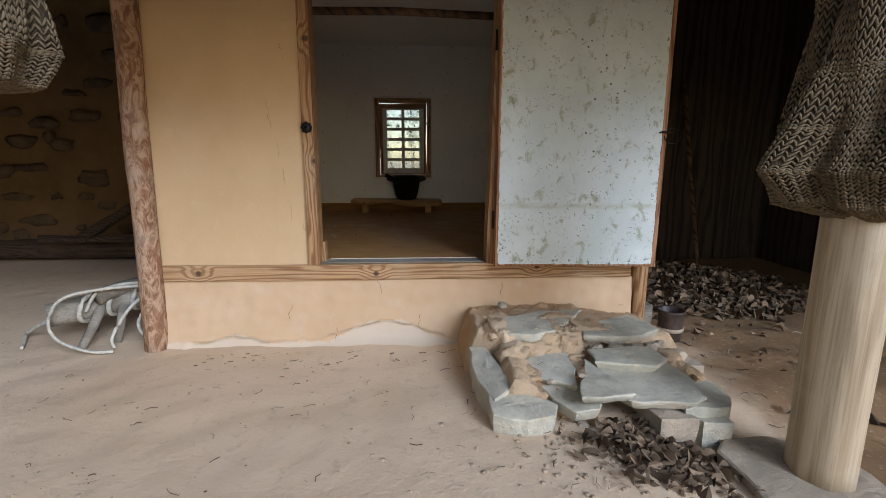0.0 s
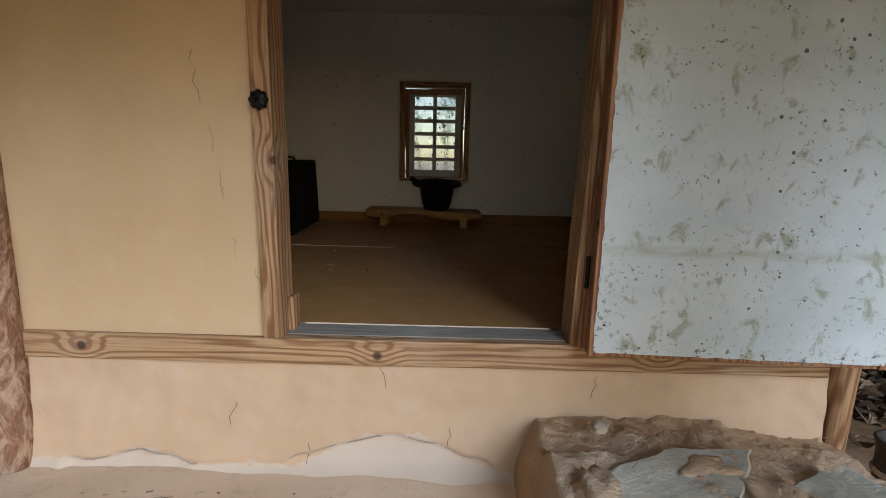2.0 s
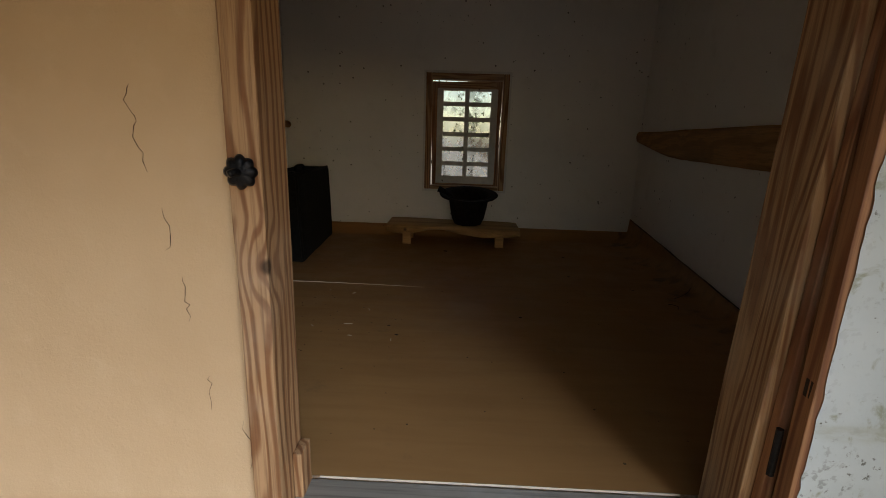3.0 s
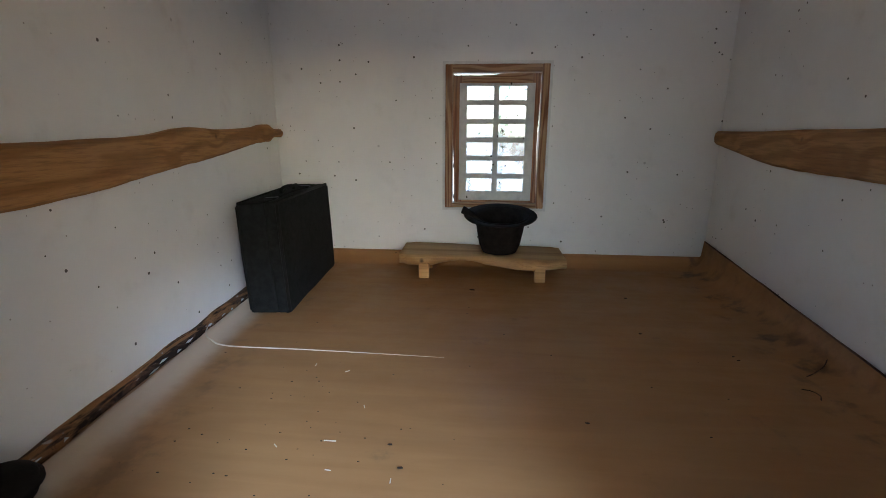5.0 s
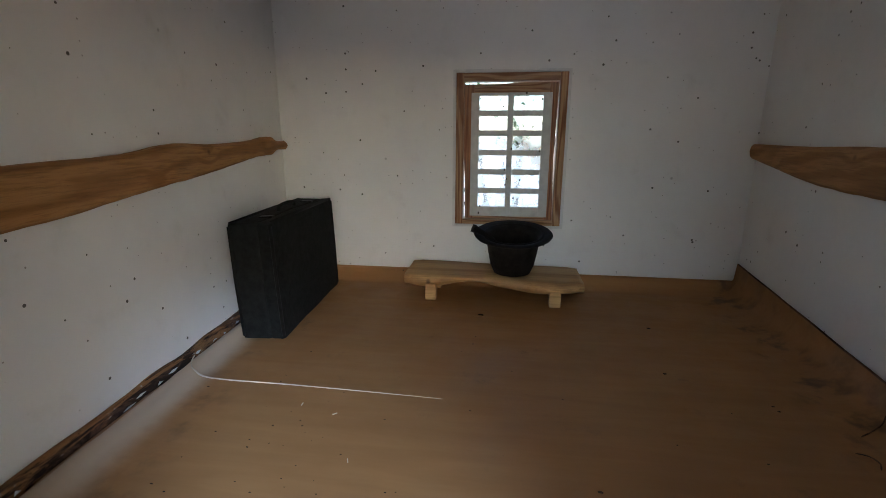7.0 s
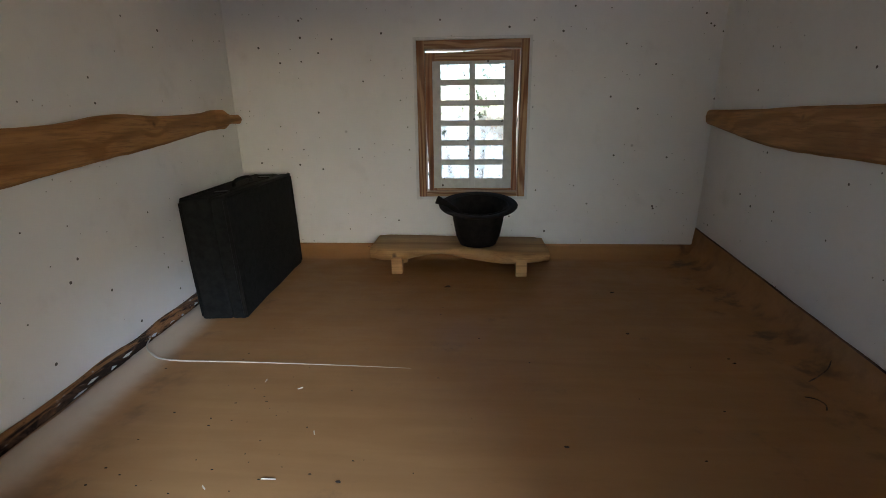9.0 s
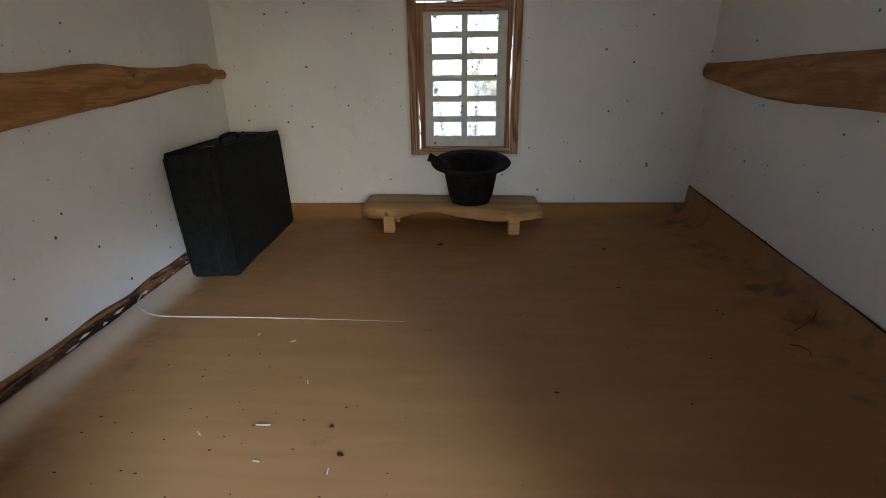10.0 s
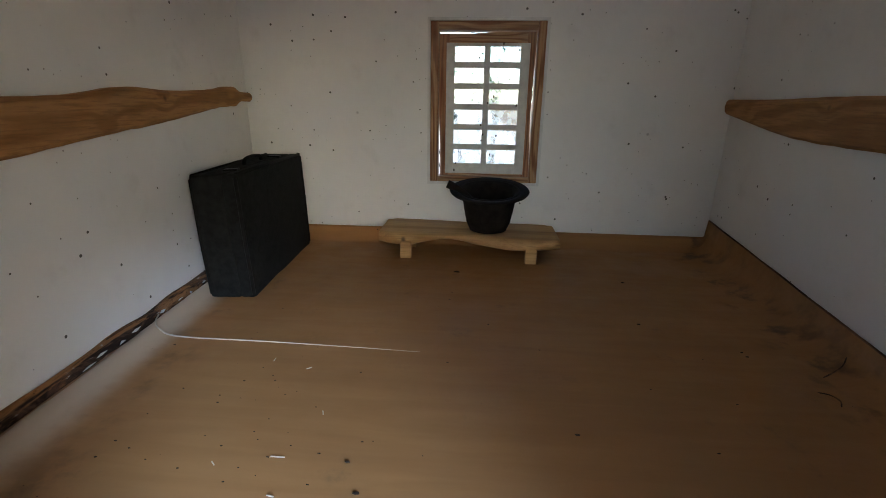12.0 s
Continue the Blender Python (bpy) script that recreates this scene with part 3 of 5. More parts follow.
def room_floor():
    """Vinyl in two sheets, turned up against the walls."""
    seam = 5.455

    def skirt_r(y):
        return 0.680 + 0.117 * max(-0.35, (y - 5.3) / 1.8) + 0.004 * noise.noise(Vector((y * 4, 0, 0)))

    def strip(u, y, lift):
        xl, xr = left_x(y) + 0.070, right_x(y) - 0.012
        wide = 0.12 + 0.10 * min(1, max(0, (5.7 - y) / 0.7))
        tear = 0.012 * noise.noise(Vector((y * 5, 2, 0))) + 0.006 * noise.noise(Vector((y * 17, 2, 0)))
        stops = [(xl + tear, FLOOR - 0.006), (xl + 0.030, FLOOR + 0.016), (xl + wide * 0.5, FLOOR + 0.018), (xl + wide, FLOOR), (xr - 0.17, FLOOR), (xr - 0.09, FLOOR + 0.014), (xr - 0.035, FLOOR + 0.05), (xr - 0.012, FLOOR + 0.10), (xr, skirt_r(y))]
        s = u * (len(stops) + 10)
        if s < 3:
            i, f = int(s), s - int(s)
        elif s < 15:
            i, f = 3, (s - 3) / 12
        else:
            s -= 11
            i = min(int(s), len(stops) - 2)
            f = s - i
        a, b = stops[i], stops[i + 1]
        x, z = a[0] + (b[0] - a[0]) * f, a[1] + (b[1] - a[1]) * f
        z += lift + 0.003 * noise.noise(Vector((x * 3, y * 3, 0)))
        return (x, y, z)

    floor = thing("floor", (0, INNER, FLOOR), "brown wood-look vinyl sheet floor with dirt specks", "floor", kind="structure")
    part("vinyl_sheet", sheet(60, 24, lambda u, v: strip(u, INNER + 0.005 + (seam + 0.02 - INNER) * v, 0.0)), VINYL, floor, smooth=True)

    def far_sheet(u, v):
        d = v * 1.76
        y = seam + 0.012 * noise.noise(Vector((u * 6, 0, 0))) * (1 - v) + d
        if y > BACK - 0.10:
            k = (y - (BACK - 0.10)) / 0.115
            x, yy, z = strip(u, BACK - 0.10 + 0.085 * min(1, k), 0.0025)
            up = FLOOR + 0.0025 + 0.10 * max(0, min(1, k)) ** 1.6
            return (x, yy, max(z, up))
        return strip(u, y, 0.0025)
    part("vinyl_sheet", sheet(60, 46, far_sheet), VINYL, floor, smooth=True)
    # light caught on the raised seam, as a pale tube that thins out towards the shade
    pts = spline([(-1.585, seam + 0.17, FLOOR + 0.026), (-1.545, seam + 0.09, FLOOR + 0.027), (-1.48, seam + 0.03, FLOOR + 0.025), (-1.38, seam + 0.010, FLOOR + 0.006), (-1.0, seam + 0.006, FLOOR + 0.006), (-0.6, seam - 0.004, FLOOR + 0.006), (-0.3, seam - 0.012, FLOOR + 0.004)], 6)
    part("sheet_edge", tube(pts, [0.0032] * 12 + [0.0038 * (1 - k / (len(pts) - 12)) + 0.0006 for k in range(len(pts) - 12)], 6), WHITE_EDGE, floor, "lifted edge of the vinyl sheet with its glint in pale colour")
    part("front_edge", tube([(-0.47, INNER + 0.004, FLOOR - 0.002), (0.0, INNER + 0.006, FLOOR - 0.003), (0.56, INNER + 0.004, FLOOR - 0.002)], 0.0035, 6), WHITE_EDGE, floor, "pale front edge of the vinyl")
    pts = [(right_x(y) - 0.012, y, skirt_r(y)) for y in np.linspace(INNER + 0.02, BACK - 0.03, 40)]
    part("skirt_edge", tube(pts, 0.0045, 6), DARK_LOG, floor)
    part("subfloor", box(-1.62, 1.55, INNER - 0.03, BACK + 0.1, 0.35, FLOOR - 0.012, 0), MUD, floor)
    # curled crease of the upturned edge
    for pts in ([(1.29, 5.395, 0.010), (1.345, 5.425, 0.016), (1.40, 5.455, 0.034), (1.435, 5.49, 0.056)], [(1.21, 5.30, 0.005), (1.245, 5.285, 0.006), (1.255, 5.25, 0.006), (1.235, 5.215, 0.005)]):
        line = spline([(x, y, FLOOR + z) for x, y, z in pts], 5)
        part("crease", tube(line, [0.0008] + [0.0026] * (len(line) - 2) + [0.0008], 6), DARK_LOG, floor)


room_floor()


def foot_log():
    """The rough sill log at the foot of the papered wall."""
    bm = bmesh.new()
    pts = [(left_x(y) + 0.012 + 0.006 * noise.noise(Vector((y * 3, 0, 0))), y, FLOOR - 0.020 + 0.008 * noise.noise(Vector((y * 2.2, 5, 0)))) for y in np.linspace(INNER + 0.01, BACK - 0.02, 60)]
    tube(pts, [0.046 + 0.010 * noise.noise(Vector((p[1] * 5, 9, 0))) for p in pts], 12, bm, lump=0.25)
    tagged(part("foot_log", bm, BARK_EDGE, smooth=True), "dark rough bark-edged log along the wall foot", "log", kind="structure")


foot_log()


def torn_paper():
    rnd = random.Random(14)
    bm = bmesh.new()
    for k in range(15):
        y = rnd.uniform(4.2, 6.2)
        x = left_x(y) + 0.062 + rnd.uniform(-0.006, 0.006)
        n = rnd.uniform(0.02, 0.10)
        z = FLOOR + 0.006 + rnd.uniform(-0.006, 0.010)
        tube([(x, y, z), (x - 0.003, y + n * 0.5, z + rnd.uniform(-0.004, 0.006)), (x - 0.003, y + n, z + 0.002)], [0.001, rnd.uniform(0.003, 0.009), 0.001], 5, bm)
    tagged(part("torn_paper", bm, WHITE_TRIM), "torn scraps of white paper on the wall log", "paper", kind="stuff")


torn_paper()


# ---- roof, eaves and the sheds to both sides ----
def roof():
    top = thing("roof", (0, 3.6, 2.2), "low thatched roof on log rafters", "roof", kind="structure")
    y0, z0, y1, z1 = 1.62, 2.36, 6.0, 4.2

    def thatch(u, v):
        x, y = -6.5 + 12.5 * u, y0 + (y1 - y0) * v
        return (x, y, z0 + (z1 - z0) * v + 0.02 * noise.noise(Vector((x * 3, y * 3, 0))))
    bm = sheet(60, 20, thatch)
    g = bmesh.ops.extrude_face_region(bm, geom=bm.faces[:])
    bmesh.ops.translate(bm, verts=[v for v in g["geom"] if isinstance(v, bmesh.types.BMVert)], vec=(0, 0, 0.25))
    part("thatch", bm, THATCH, top)
    part("rear_thatch", box(-6.5, 6.0, 6.0, 7.9, 3.3, 4.4, 0.05), THATCH, top)
    for x in np.arange(-5.8, 5.6, 0.62):
        part("rafter", tube([(x, y0 + 0.08, z0 - 0.07), (x + 0.02, 3.2, z0 + 0.66 - 0.10), (x, 5.2, z0 + 1.50 - 0.09)], [0.045, 0.05, 0.055], 8, lump=0.2), DARK_LOG, top)
    part("eave_beam", tube([(-6.3, 2.15, 2.40), (0, 2.15, 2.42), (5.8, 2.15, 2.40)], 0.07, 10, lump=0.2), DARK_LOG, top)
    tagged(part("gable_wall", box(-1.90, 1.80, FRONT + 0.01, INNER - 0.002, 2.752, 3.12, 0), OCHRE), "ochre clay wall above the door", "wall", kind="structure")


roof()


def sheds():
    """The dark open bays either side of the room."""
    wall = thing("wall_shed_left", (-4, 6.95, 0), "rough clay wall with rows of dark fieldstones", "wall", kind="structure")

    def clay(u, v):
        x, z = -6.5 + 4.62 * u, -0.05 + 3.4 * v
        return (x, 6.95 + 0.05 * noise.noise(Vector((x * 1.5, 0, z * 1.5))) + 0.02 * noise.noise(Vector((x * 6, 0, z * 6))), z)
    bm = sheet(70, 50, clay)
    g = bmesh.ops.extrude_face_region(bm, geom=bm.faces[:])
    bmesh.ops.translate(bm, verts=[v for v in g["geom"] if isinstance(v, bmesh.types.BMVert)], vec=(0, 0.25, 0))
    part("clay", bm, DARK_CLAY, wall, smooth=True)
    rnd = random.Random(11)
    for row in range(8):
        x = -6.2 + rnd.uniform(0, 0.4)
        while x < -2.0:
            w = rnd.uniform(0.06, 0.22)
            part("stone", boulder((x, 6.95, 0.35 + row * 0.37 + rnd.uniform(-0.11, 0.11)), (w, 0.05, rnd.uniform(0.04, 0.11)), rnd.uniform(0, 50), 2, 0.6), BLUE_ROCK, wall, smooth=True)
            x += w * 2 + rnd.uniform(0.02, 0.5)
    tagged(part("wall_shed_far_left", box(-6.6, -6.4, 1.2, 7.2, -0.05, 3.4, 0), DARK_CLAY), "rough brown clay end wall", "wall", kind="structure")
    wall = thing("wall_shed_right", (4, 6.2, 0), "very dark brown board wall of the shed", "wall", kind="structure")
    x = 1.82
    while x < 5.9:
        w = rnd.uniform(0.16, 0.24)
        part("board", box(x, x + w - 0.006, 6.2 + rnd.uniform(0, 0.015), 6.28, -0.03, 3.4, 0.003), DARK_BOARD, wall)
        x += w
    # the end wall's unseen front stretch is added to keep light out of the bay
    tagged(part("wall_shed_far_right", box(4.6, 4.75, 1.9, 6.3, -0.1, 3.4, 0), DARK_BOARD), "dark shed end wall with an added front stretch that keeps light out", "wall", kind="structure")
    # logs and poles lying in the left bay
    for pts, r in (([(-5.2, 6.45, 0.16), (-3.9, 6.55, 0.14), (-2.3, 6.5, 0.13)], 0.13), ([(-4.3, 6.1, 0.34), (-3.5, 6.3, 0.30), (-2.6, 6.35, 0.27)], 0.045), ([(-3.9, 6.2, 0.33), (-3.2, 6.45, 0.8), (-2.5, 6.72, 1.3)], 0.06)):
        tagged(part("log", tube(spline(pts, 5), r, 10, lump=0.25), OLD_LOG, smooth=True), "dark weathered log lying by the clay wall", "log", "logs in the open bay")
    # poles leaning in the right bay
    for x, y, lean in ((2.5, 5.6, 0.2), (2.9, 5.8, 0.12), (3.5, 5.7, -0.15)):
        tagged(part("pole", tube([(x, y, -0.03), (x + lean * 0.5, y + 0.2, 1.0), (x + lean, 6.12, 2.2)], 0.022, 8, lump=0.2), DARK_LOG, smooth=True), "thin dark pole leaning on dark boards", "pole", "leaning poles")
    # an unseen earthen wall to the front left, added to block the sky there
    tagged(part("wall_sky_block", box(-8.5, -1.9, -2.9, -2.6, -0.05, 3.4, 0.05), MUD), "unseen clay wall added to block the sky at the front left", "wall", kind="structure")


sheds()


# ---- posts ----
def log_post(name, foot, top_z, r, mat, label, lean=(0, 0), facets=0, twist=0.0):
    bm = bmesh.new()
    n, seg = 26, facets * 4 or 20
    rings = []
    for i in range(n):
        t = i / (n - 1)
        z = foot[2] + (top_z - foot[2]) * t
        ring = []
        for k in range(seg):
            a = 2 * math.pi * k / seg
            rr = r * (1 + 0.10 * noise.noise(Vector((math.cos(a) * 1.3, math.sin(a) * 1.3, z * 1.6 + foot[0]))) + 0.03 * noise.noise(Vector((math.cos(a) * 4, math.sin(a) * 4, z * 7))))
            if facets:
                side = 2 * math.pi / facets
                flat_r = r * math.cos(side / 2) / math.cos((a + twist) % side - side / 2)
                rr = flat_r * 0.85 + rr * 0.15
            ring.append(bm.verts.new((foot[0] + lean[0] * t + rr * math.cos(a), foot[1] + lean[1] * t + rr * math.sin(a), z)))
        rings.append(ring)
    for a, b in zip(rings, rings[1:]):
        for k in range(seg):
            bm.faces.new((a[k], a[(k + 1) % seg], b[(k + 1) % seg], b[k]))
    bm.faces.new(rings[0][::-1])
    bm.faces.new(rings[-1])
    bm.transform(Matrix.Translation(-Vector(foot)))
    ob = part(name, bm, mat, smooth=True)
    ob.location = foot
    return tagged(ob, label, "post")


log_post("corner_post", (-1.612, 3.525, -0.02), 2.75, 0.072, BARK_POST, "peeled reddish log post with wavy grain beside the plaster", (0.035, 0.03))
log_post("corner_post", (1.712, 3.60, -0.03), 2.75, 0.058, PINE_Z, "slim round log post under the sill's end", (-0.02, 0))
log_post("eave_post", (1.815, 2.14, -0.06), 2.40, 0.128, GREY_POST, "hewn pale weathered eave post standing on a flat stone", (0.0, 0.0), 7, 0.3)


# ---- door leaf, standing open flat against the wall ----
def door_leaf():
    leaf = thing("door_1", (0.655, 3.44, 0.555), "open plank door covered with mould-spotted pale paper", "door", kind="structure")
    x0, x1, z0, z1 = 0.654, 1.722, 0.553, 2.30
    skew = lambda bm: bm.transform(Matrix.Translation((x0, 3.512, 0)) @ Matrix.Rotation(radians(-3.2), 4, "Z") @ Matrix.Translation((-x0, -3.44, 0))) or bm
    for a, b in ((x0, x0 + 0.05), (x1 - 0.045, x1)):
        part("stile", skew(box(a, b, 3.400, 3.446, z0, z1, 0.003, 12, 0.002)), PINE_LEAF, leaf)
    for a, b in ((z0, z0 + 0.045), (z1 - 0.05, z1), (1.30, 1.36)):
        part("rail", skew(box(x0 + 0.05, x1 - 0.045, 3.406, 3.438, a, b, 0.003, 10, 0.002)), PINE_LEAF, leaf)
    part("backing", skew(box(x0 + 0.048, x1 - 0.043, 3.412, 3.432, z0 + 0.043, z1 - 0.048, 0)), MOULD, leaf)
    # the pasted paper, with a torn uneven edge
    bm = bmesh.new()
    rnd = random.Random(3)
    nx, nz = 40, 70
    grid = []
    for i in range(nx + 1):
        col = []
        for j in range(nz + 1):
            x = x0 + 0.016 + (x1 - 0.030 - x0 - 0.016) * i / nx
            z = z0 + 0.016 + (z1 - 0.03 - z0 - 0.016) * j / nz
            if i in (0, nx):
                x += 0.006 * noise.noise(Vector((0, i, z * 22))) + rnd.uniform(-0.002, 0.002)
            if j == 0:
                z += 0.005 * noise.noise(Vector((x * 22, 7, 0)))
            y = 3.3975 - 0.0012 * noise.noise(Vector((x * 6, 0, z * 6)))
            col.append(bm.verts.new((x, y, z)))
        grid.append(col)
    for a, b in zip(grid, grid[1:]):
        for j in range(nz):
            bm.faces.new((a[j], b[j], b[j + 1], a[j + 1]))
    part("pasted_paper", skew(bm), MOULD, leaf, "pale blue-white paper with black mould")
    # hasp and ring on the free edge
    hasp = part("latch_hasp", skew(tube(spline([(x1 - 0.05, 3.395, 1.42), (x1 - 0.02, 3.38, 1.425), (x1 + 0.015, 3.385, 1.415)], 4), 0.006, 8)), BLACK_IRON, leaf, "black iron staple")
    ring = [(x1 + 0.035 + 0.05 * math.cos(a), 3.40 + 0.02 * math.sin(a), 1.40 + 0.05 * math.sin(a)) for a in np.linspace(0, 2 * math.pi, 22, endpoint=False)]
    part("ring_pull", skew(tube(ring, 0.0035, 6, closed=True)), BLACK_IRON, hasp)
    for z in (0.86, 1.98):
        hinge = part("hinge", tube([(0.640, 3.522, z - 0.06), (0.640, 3.522, z + 0.06)], 0.008, 10), BLACK_IRON, leaf, "black iron hinge")
        part("hinge_plate", box(0.641, 0.646, 3.516, 3.529, z - 0.05, z + 0.05, 0.001), BLACK_IRON, hinge)
    for y in (3.478, 3.492):
        part("stamp", box(0.6525, 0.6545, y, y + 0.009, 1.02, 1.06, 0), CRUMB, leaf)


door_leaf()


def door_knob():
    """Iron chrysanthemum stud with a bent staple on the jamb."""
    at = Vector((-0.557, 3.553, 1.449))
    knob = thing("door_stud", at, "black forged iron flower stud on the pine jamb", "door hardware")
    bm = bmesh.new()
    seg, rings = 48, []
    for r, d in ((0.030, 0.0), (0.034, 0.008), (0.027, 0.016), (0.015, 0.020), (0.004, 0.021)):
        rings.append([bm.verts.new(at + Vector((math.cos(a) * r * (1 + 0.09 * abs(math.cos(4 * a)) * 2 - 0.09), -d, math.sin(a) * r * (1 + 0.09 * abs(math.cos(4 * a)) * 2 - 0.09)))) for a in (2 * math.pi * k / seg for k in range(seg))])
    for a, b in zip(rings, rings[1:]):
        for k in range(seg):
            bm.faces.new((a[k], a[(k + 1) % seg], b[(k + 1) % seg], b[k]))
    bm.faces.new(rings[-1])
    bm.faces.new(rings[0][::-1])
    part("flower_plate", bm, BLACK_IRON, knob, smooth=True)
    part("pin", tube(spline([at + Vector((0, -0.018, 0.0)), at + Vector((-0.003, -0.030, 0.001)), at + Vector((-0.010, -0.040, -0.003))], 4), 0.008, 10), BLACK_IRON, knob, smooth=True)


door_knob()


# ---- the stone step ----
def stone_step():
    step = thing("stone_step", (1.05, 2.95, 0), "crumbling step of green slate slabs and clay mortar", "step")

    def mound(u, v):
        x, y = 0.40 + 1.36 * u, 2.50 + 1.06 * v
        lip = (2.90 if x < 1.08 else 2.985) + 0.05 * noise.noise(Vector((x * 5, 1, 0)))
        top = 0.125 if y < lip else 0.125 + 0.15 * min(1, (y - lip) / 0.07)
        if y > 3.30:
            top -= 0.02
        if x > 1.2 and y > 2.95:
            top -= 0.055 * min(1, (x - 1.2) / 0.2)
        if x < 0.72:
            top += 0.09 * (1 - (abs(x - 0.6) / 0.14) ** 2) * min(1, (3.0 - y) / 0.1) if abs(x - 0.6) < 0.14 and 2.55 < y < 3.0 else 0
        if x > 0.86 and y < 2.72:
            top = -0.06
        left = 0.40 + 0.12 * min(1, max(0, (3.06 - y) / 0.10))
        edge = min((x - left) / 0.09, (1.76 - x) / 0.12, (y - 2.50) / 0.06, 1)
        edge = max(0.0, edge) ** 0.5
        z = -0.08 + (top + 0.08) * edge
        p = Vector((x, y, 0))
        z += (0.026 * noise.noise(p * 6) + 0.014 * noise.noise(p * 15) + 0.008 * noise.noise(p * 38) + 0.004 * noise.noise(p * 90)) * edge
        return (x + 0.02 * noise.noise(p * 5), y + 0.015 * noise.noise(p * 5 + Vector((4, 4, 0))), z)
    part("clay_core", sheet(150, 120, mound), MUD, step, "crumbling orange clay", smooth=True)
    slabs = [
        ("slab", [(0.63, 2.95), (0.66, 3.18), (0.88, 3.30), (1.20, 3.33), (1.03, 3.10), (0.94, 2.99), (0.79, 2.92)], 0.20, 0.290, SLATE, (0, 0.02)),
        ("slab", [(1.11, 3.10), (1.09, 2.98), (1.24, 2.95), (1.40, 2.96), (1.58, 3.05), (1.50, 3.29), (1.30, 3.22)], 0.205, 0.255, SLATE, (0, 0.04)),
        ("slab", [(0.68, 2.81), (0.82, 2.90), (0.97, 2.93), (0.96, 2.74), (0.92, 2.55), (0.76, 2.66)], 0.125, 0.168, SLATE, (0, 0.06)),
        ("slab", [(0.74, 2.68), (0.95, 2.66), (1.04, 2.54), (0.98, 2.42), (0.86, 2.40), (0.78, 2.52)], 0.06, 0.118, SLATE, (0, 0.05)),
        ("slab", [(1.04, 2.80), (1.09, 2.62), (1.13, 2.40), (0.98, 2.37), (0.87, 2.38), (0.88, 2.45), (0.97, 2.62)], 0.150, 0.192, SLATE, (0, -0.02)),
        ("slab", [(1.09, 2.89), (1.28, 2.91), (1.46, 2.91), (1.48, 2.75), (1.39, 2.67), (1.22, 2.70), (1.07, 2.74)], 0.155, 0.202, SLATE, (0, 0.03)),
        ("slab", [(1.08, 2.78), (1.32, 2.82), (1.51, 2.81), (1.53, 2.60), (1.50, 2.43), (1.42, 2.39), (1.26, 2.40), (1.12, 2.41), (1.06, 2.58)], 0.100, 0.150, SLATE, (0, 0.02)),
        ("slab", [(1.54, 2.80), (1.64, 2.86), (1.70, 2.70), (1.68, 2.52), (1.60, 2.42), (1.38, 2.41), (1.40, 2.56), (1.53, 2.62)], -0.10, 0.096, SLATE, (-0.06, 0)),
        ("slab", [(0.43, 3.06), (0.53, 3.02), (0.57, 2.76), (0.60, 2.58), (0.49, 2.50), (0.44, 2.72)], -0.08, 0.155, SLATE, (0.22, 0.10)),
        ("slab", [(0.47, 2.64), (0.58, 2.60), (0.70, 2.54), (0.79, 2.48), (0.77, 2.40), (0.62, 2.37), (0.48, 2.43)], -0.08, 0.112, SLATE, (0.02, 0.22)),
        ("block", [(1.60, 3.12), (1.74, 3.06), (1.76, 2.86), (1.64, 2.88)], -0.06, 0.10, BROWN_ROCK, (0, 0)),
        ("slab", [(0.98, 3.02), (1.10, 2.98), (1.10, 2.84), (0.98, 2.82)], 0.06, 0.125, BROWN_ROCK, (0, 0.1)),
        ("block", [(1.20, 2.56), (1.40, 2.52), (1.43, 2.37), (1.25, 2.36)], -0.09, 0.078, BROWN_ROCK, (0, 0)),
        ("block", [(1.43, 2.48), (1.60, 2.48), (1.59, 2.37), (1.45, 2.37)], -0.10, 0.05, SLATE, (0, 0)),
    ]
    for i, (name, outline, z0, z1, mat, tilt) in enumerate(slabs):
        part(name, slab(outline, z0, z1, 0.013, tilt, i * 7.3, 0.02, 0.005), mat, step)
    rnd = random.Random(8)
    for x, y, z, s in ((1.16, 2.95, 0.175, 0.04), (1.27, 2.935, 0.18, 0.05), (1.39, 2.94, 0.18, 0.045), (1.49, 2.96, 0.185, 0.04), (1.56, 2.99, 0.185, 0.03), (1.08, 3.0, 0.16, 0.035), (1.02, 3.06, 0.20, 0.03), (1.14, 3.06, 0.20, 0.025), (0.80, 2.62, 0.15, 0.02), (1.20, 2.78, 0.19, 0.02), (0.74, 2.83, 0.13, 0.03), (0.95, 2.60, 0.19, 0.024), (0.88, 2.95, 0.16, 0.02), (0.70, 3.42, 0.30, 0.03), (1.66, 2.98, 0.12, 0.05), (0.92, 2.47, 0.0, 0.03)):
        part("rubble_stone", boulder((x, y, z), (s, s * rnd.uniform(0.6, 1), s * rnd.uniform(0.5, 0.8)), rnd.uniform(0, 90), 2, 0.4), BROWN_ROCK, step)
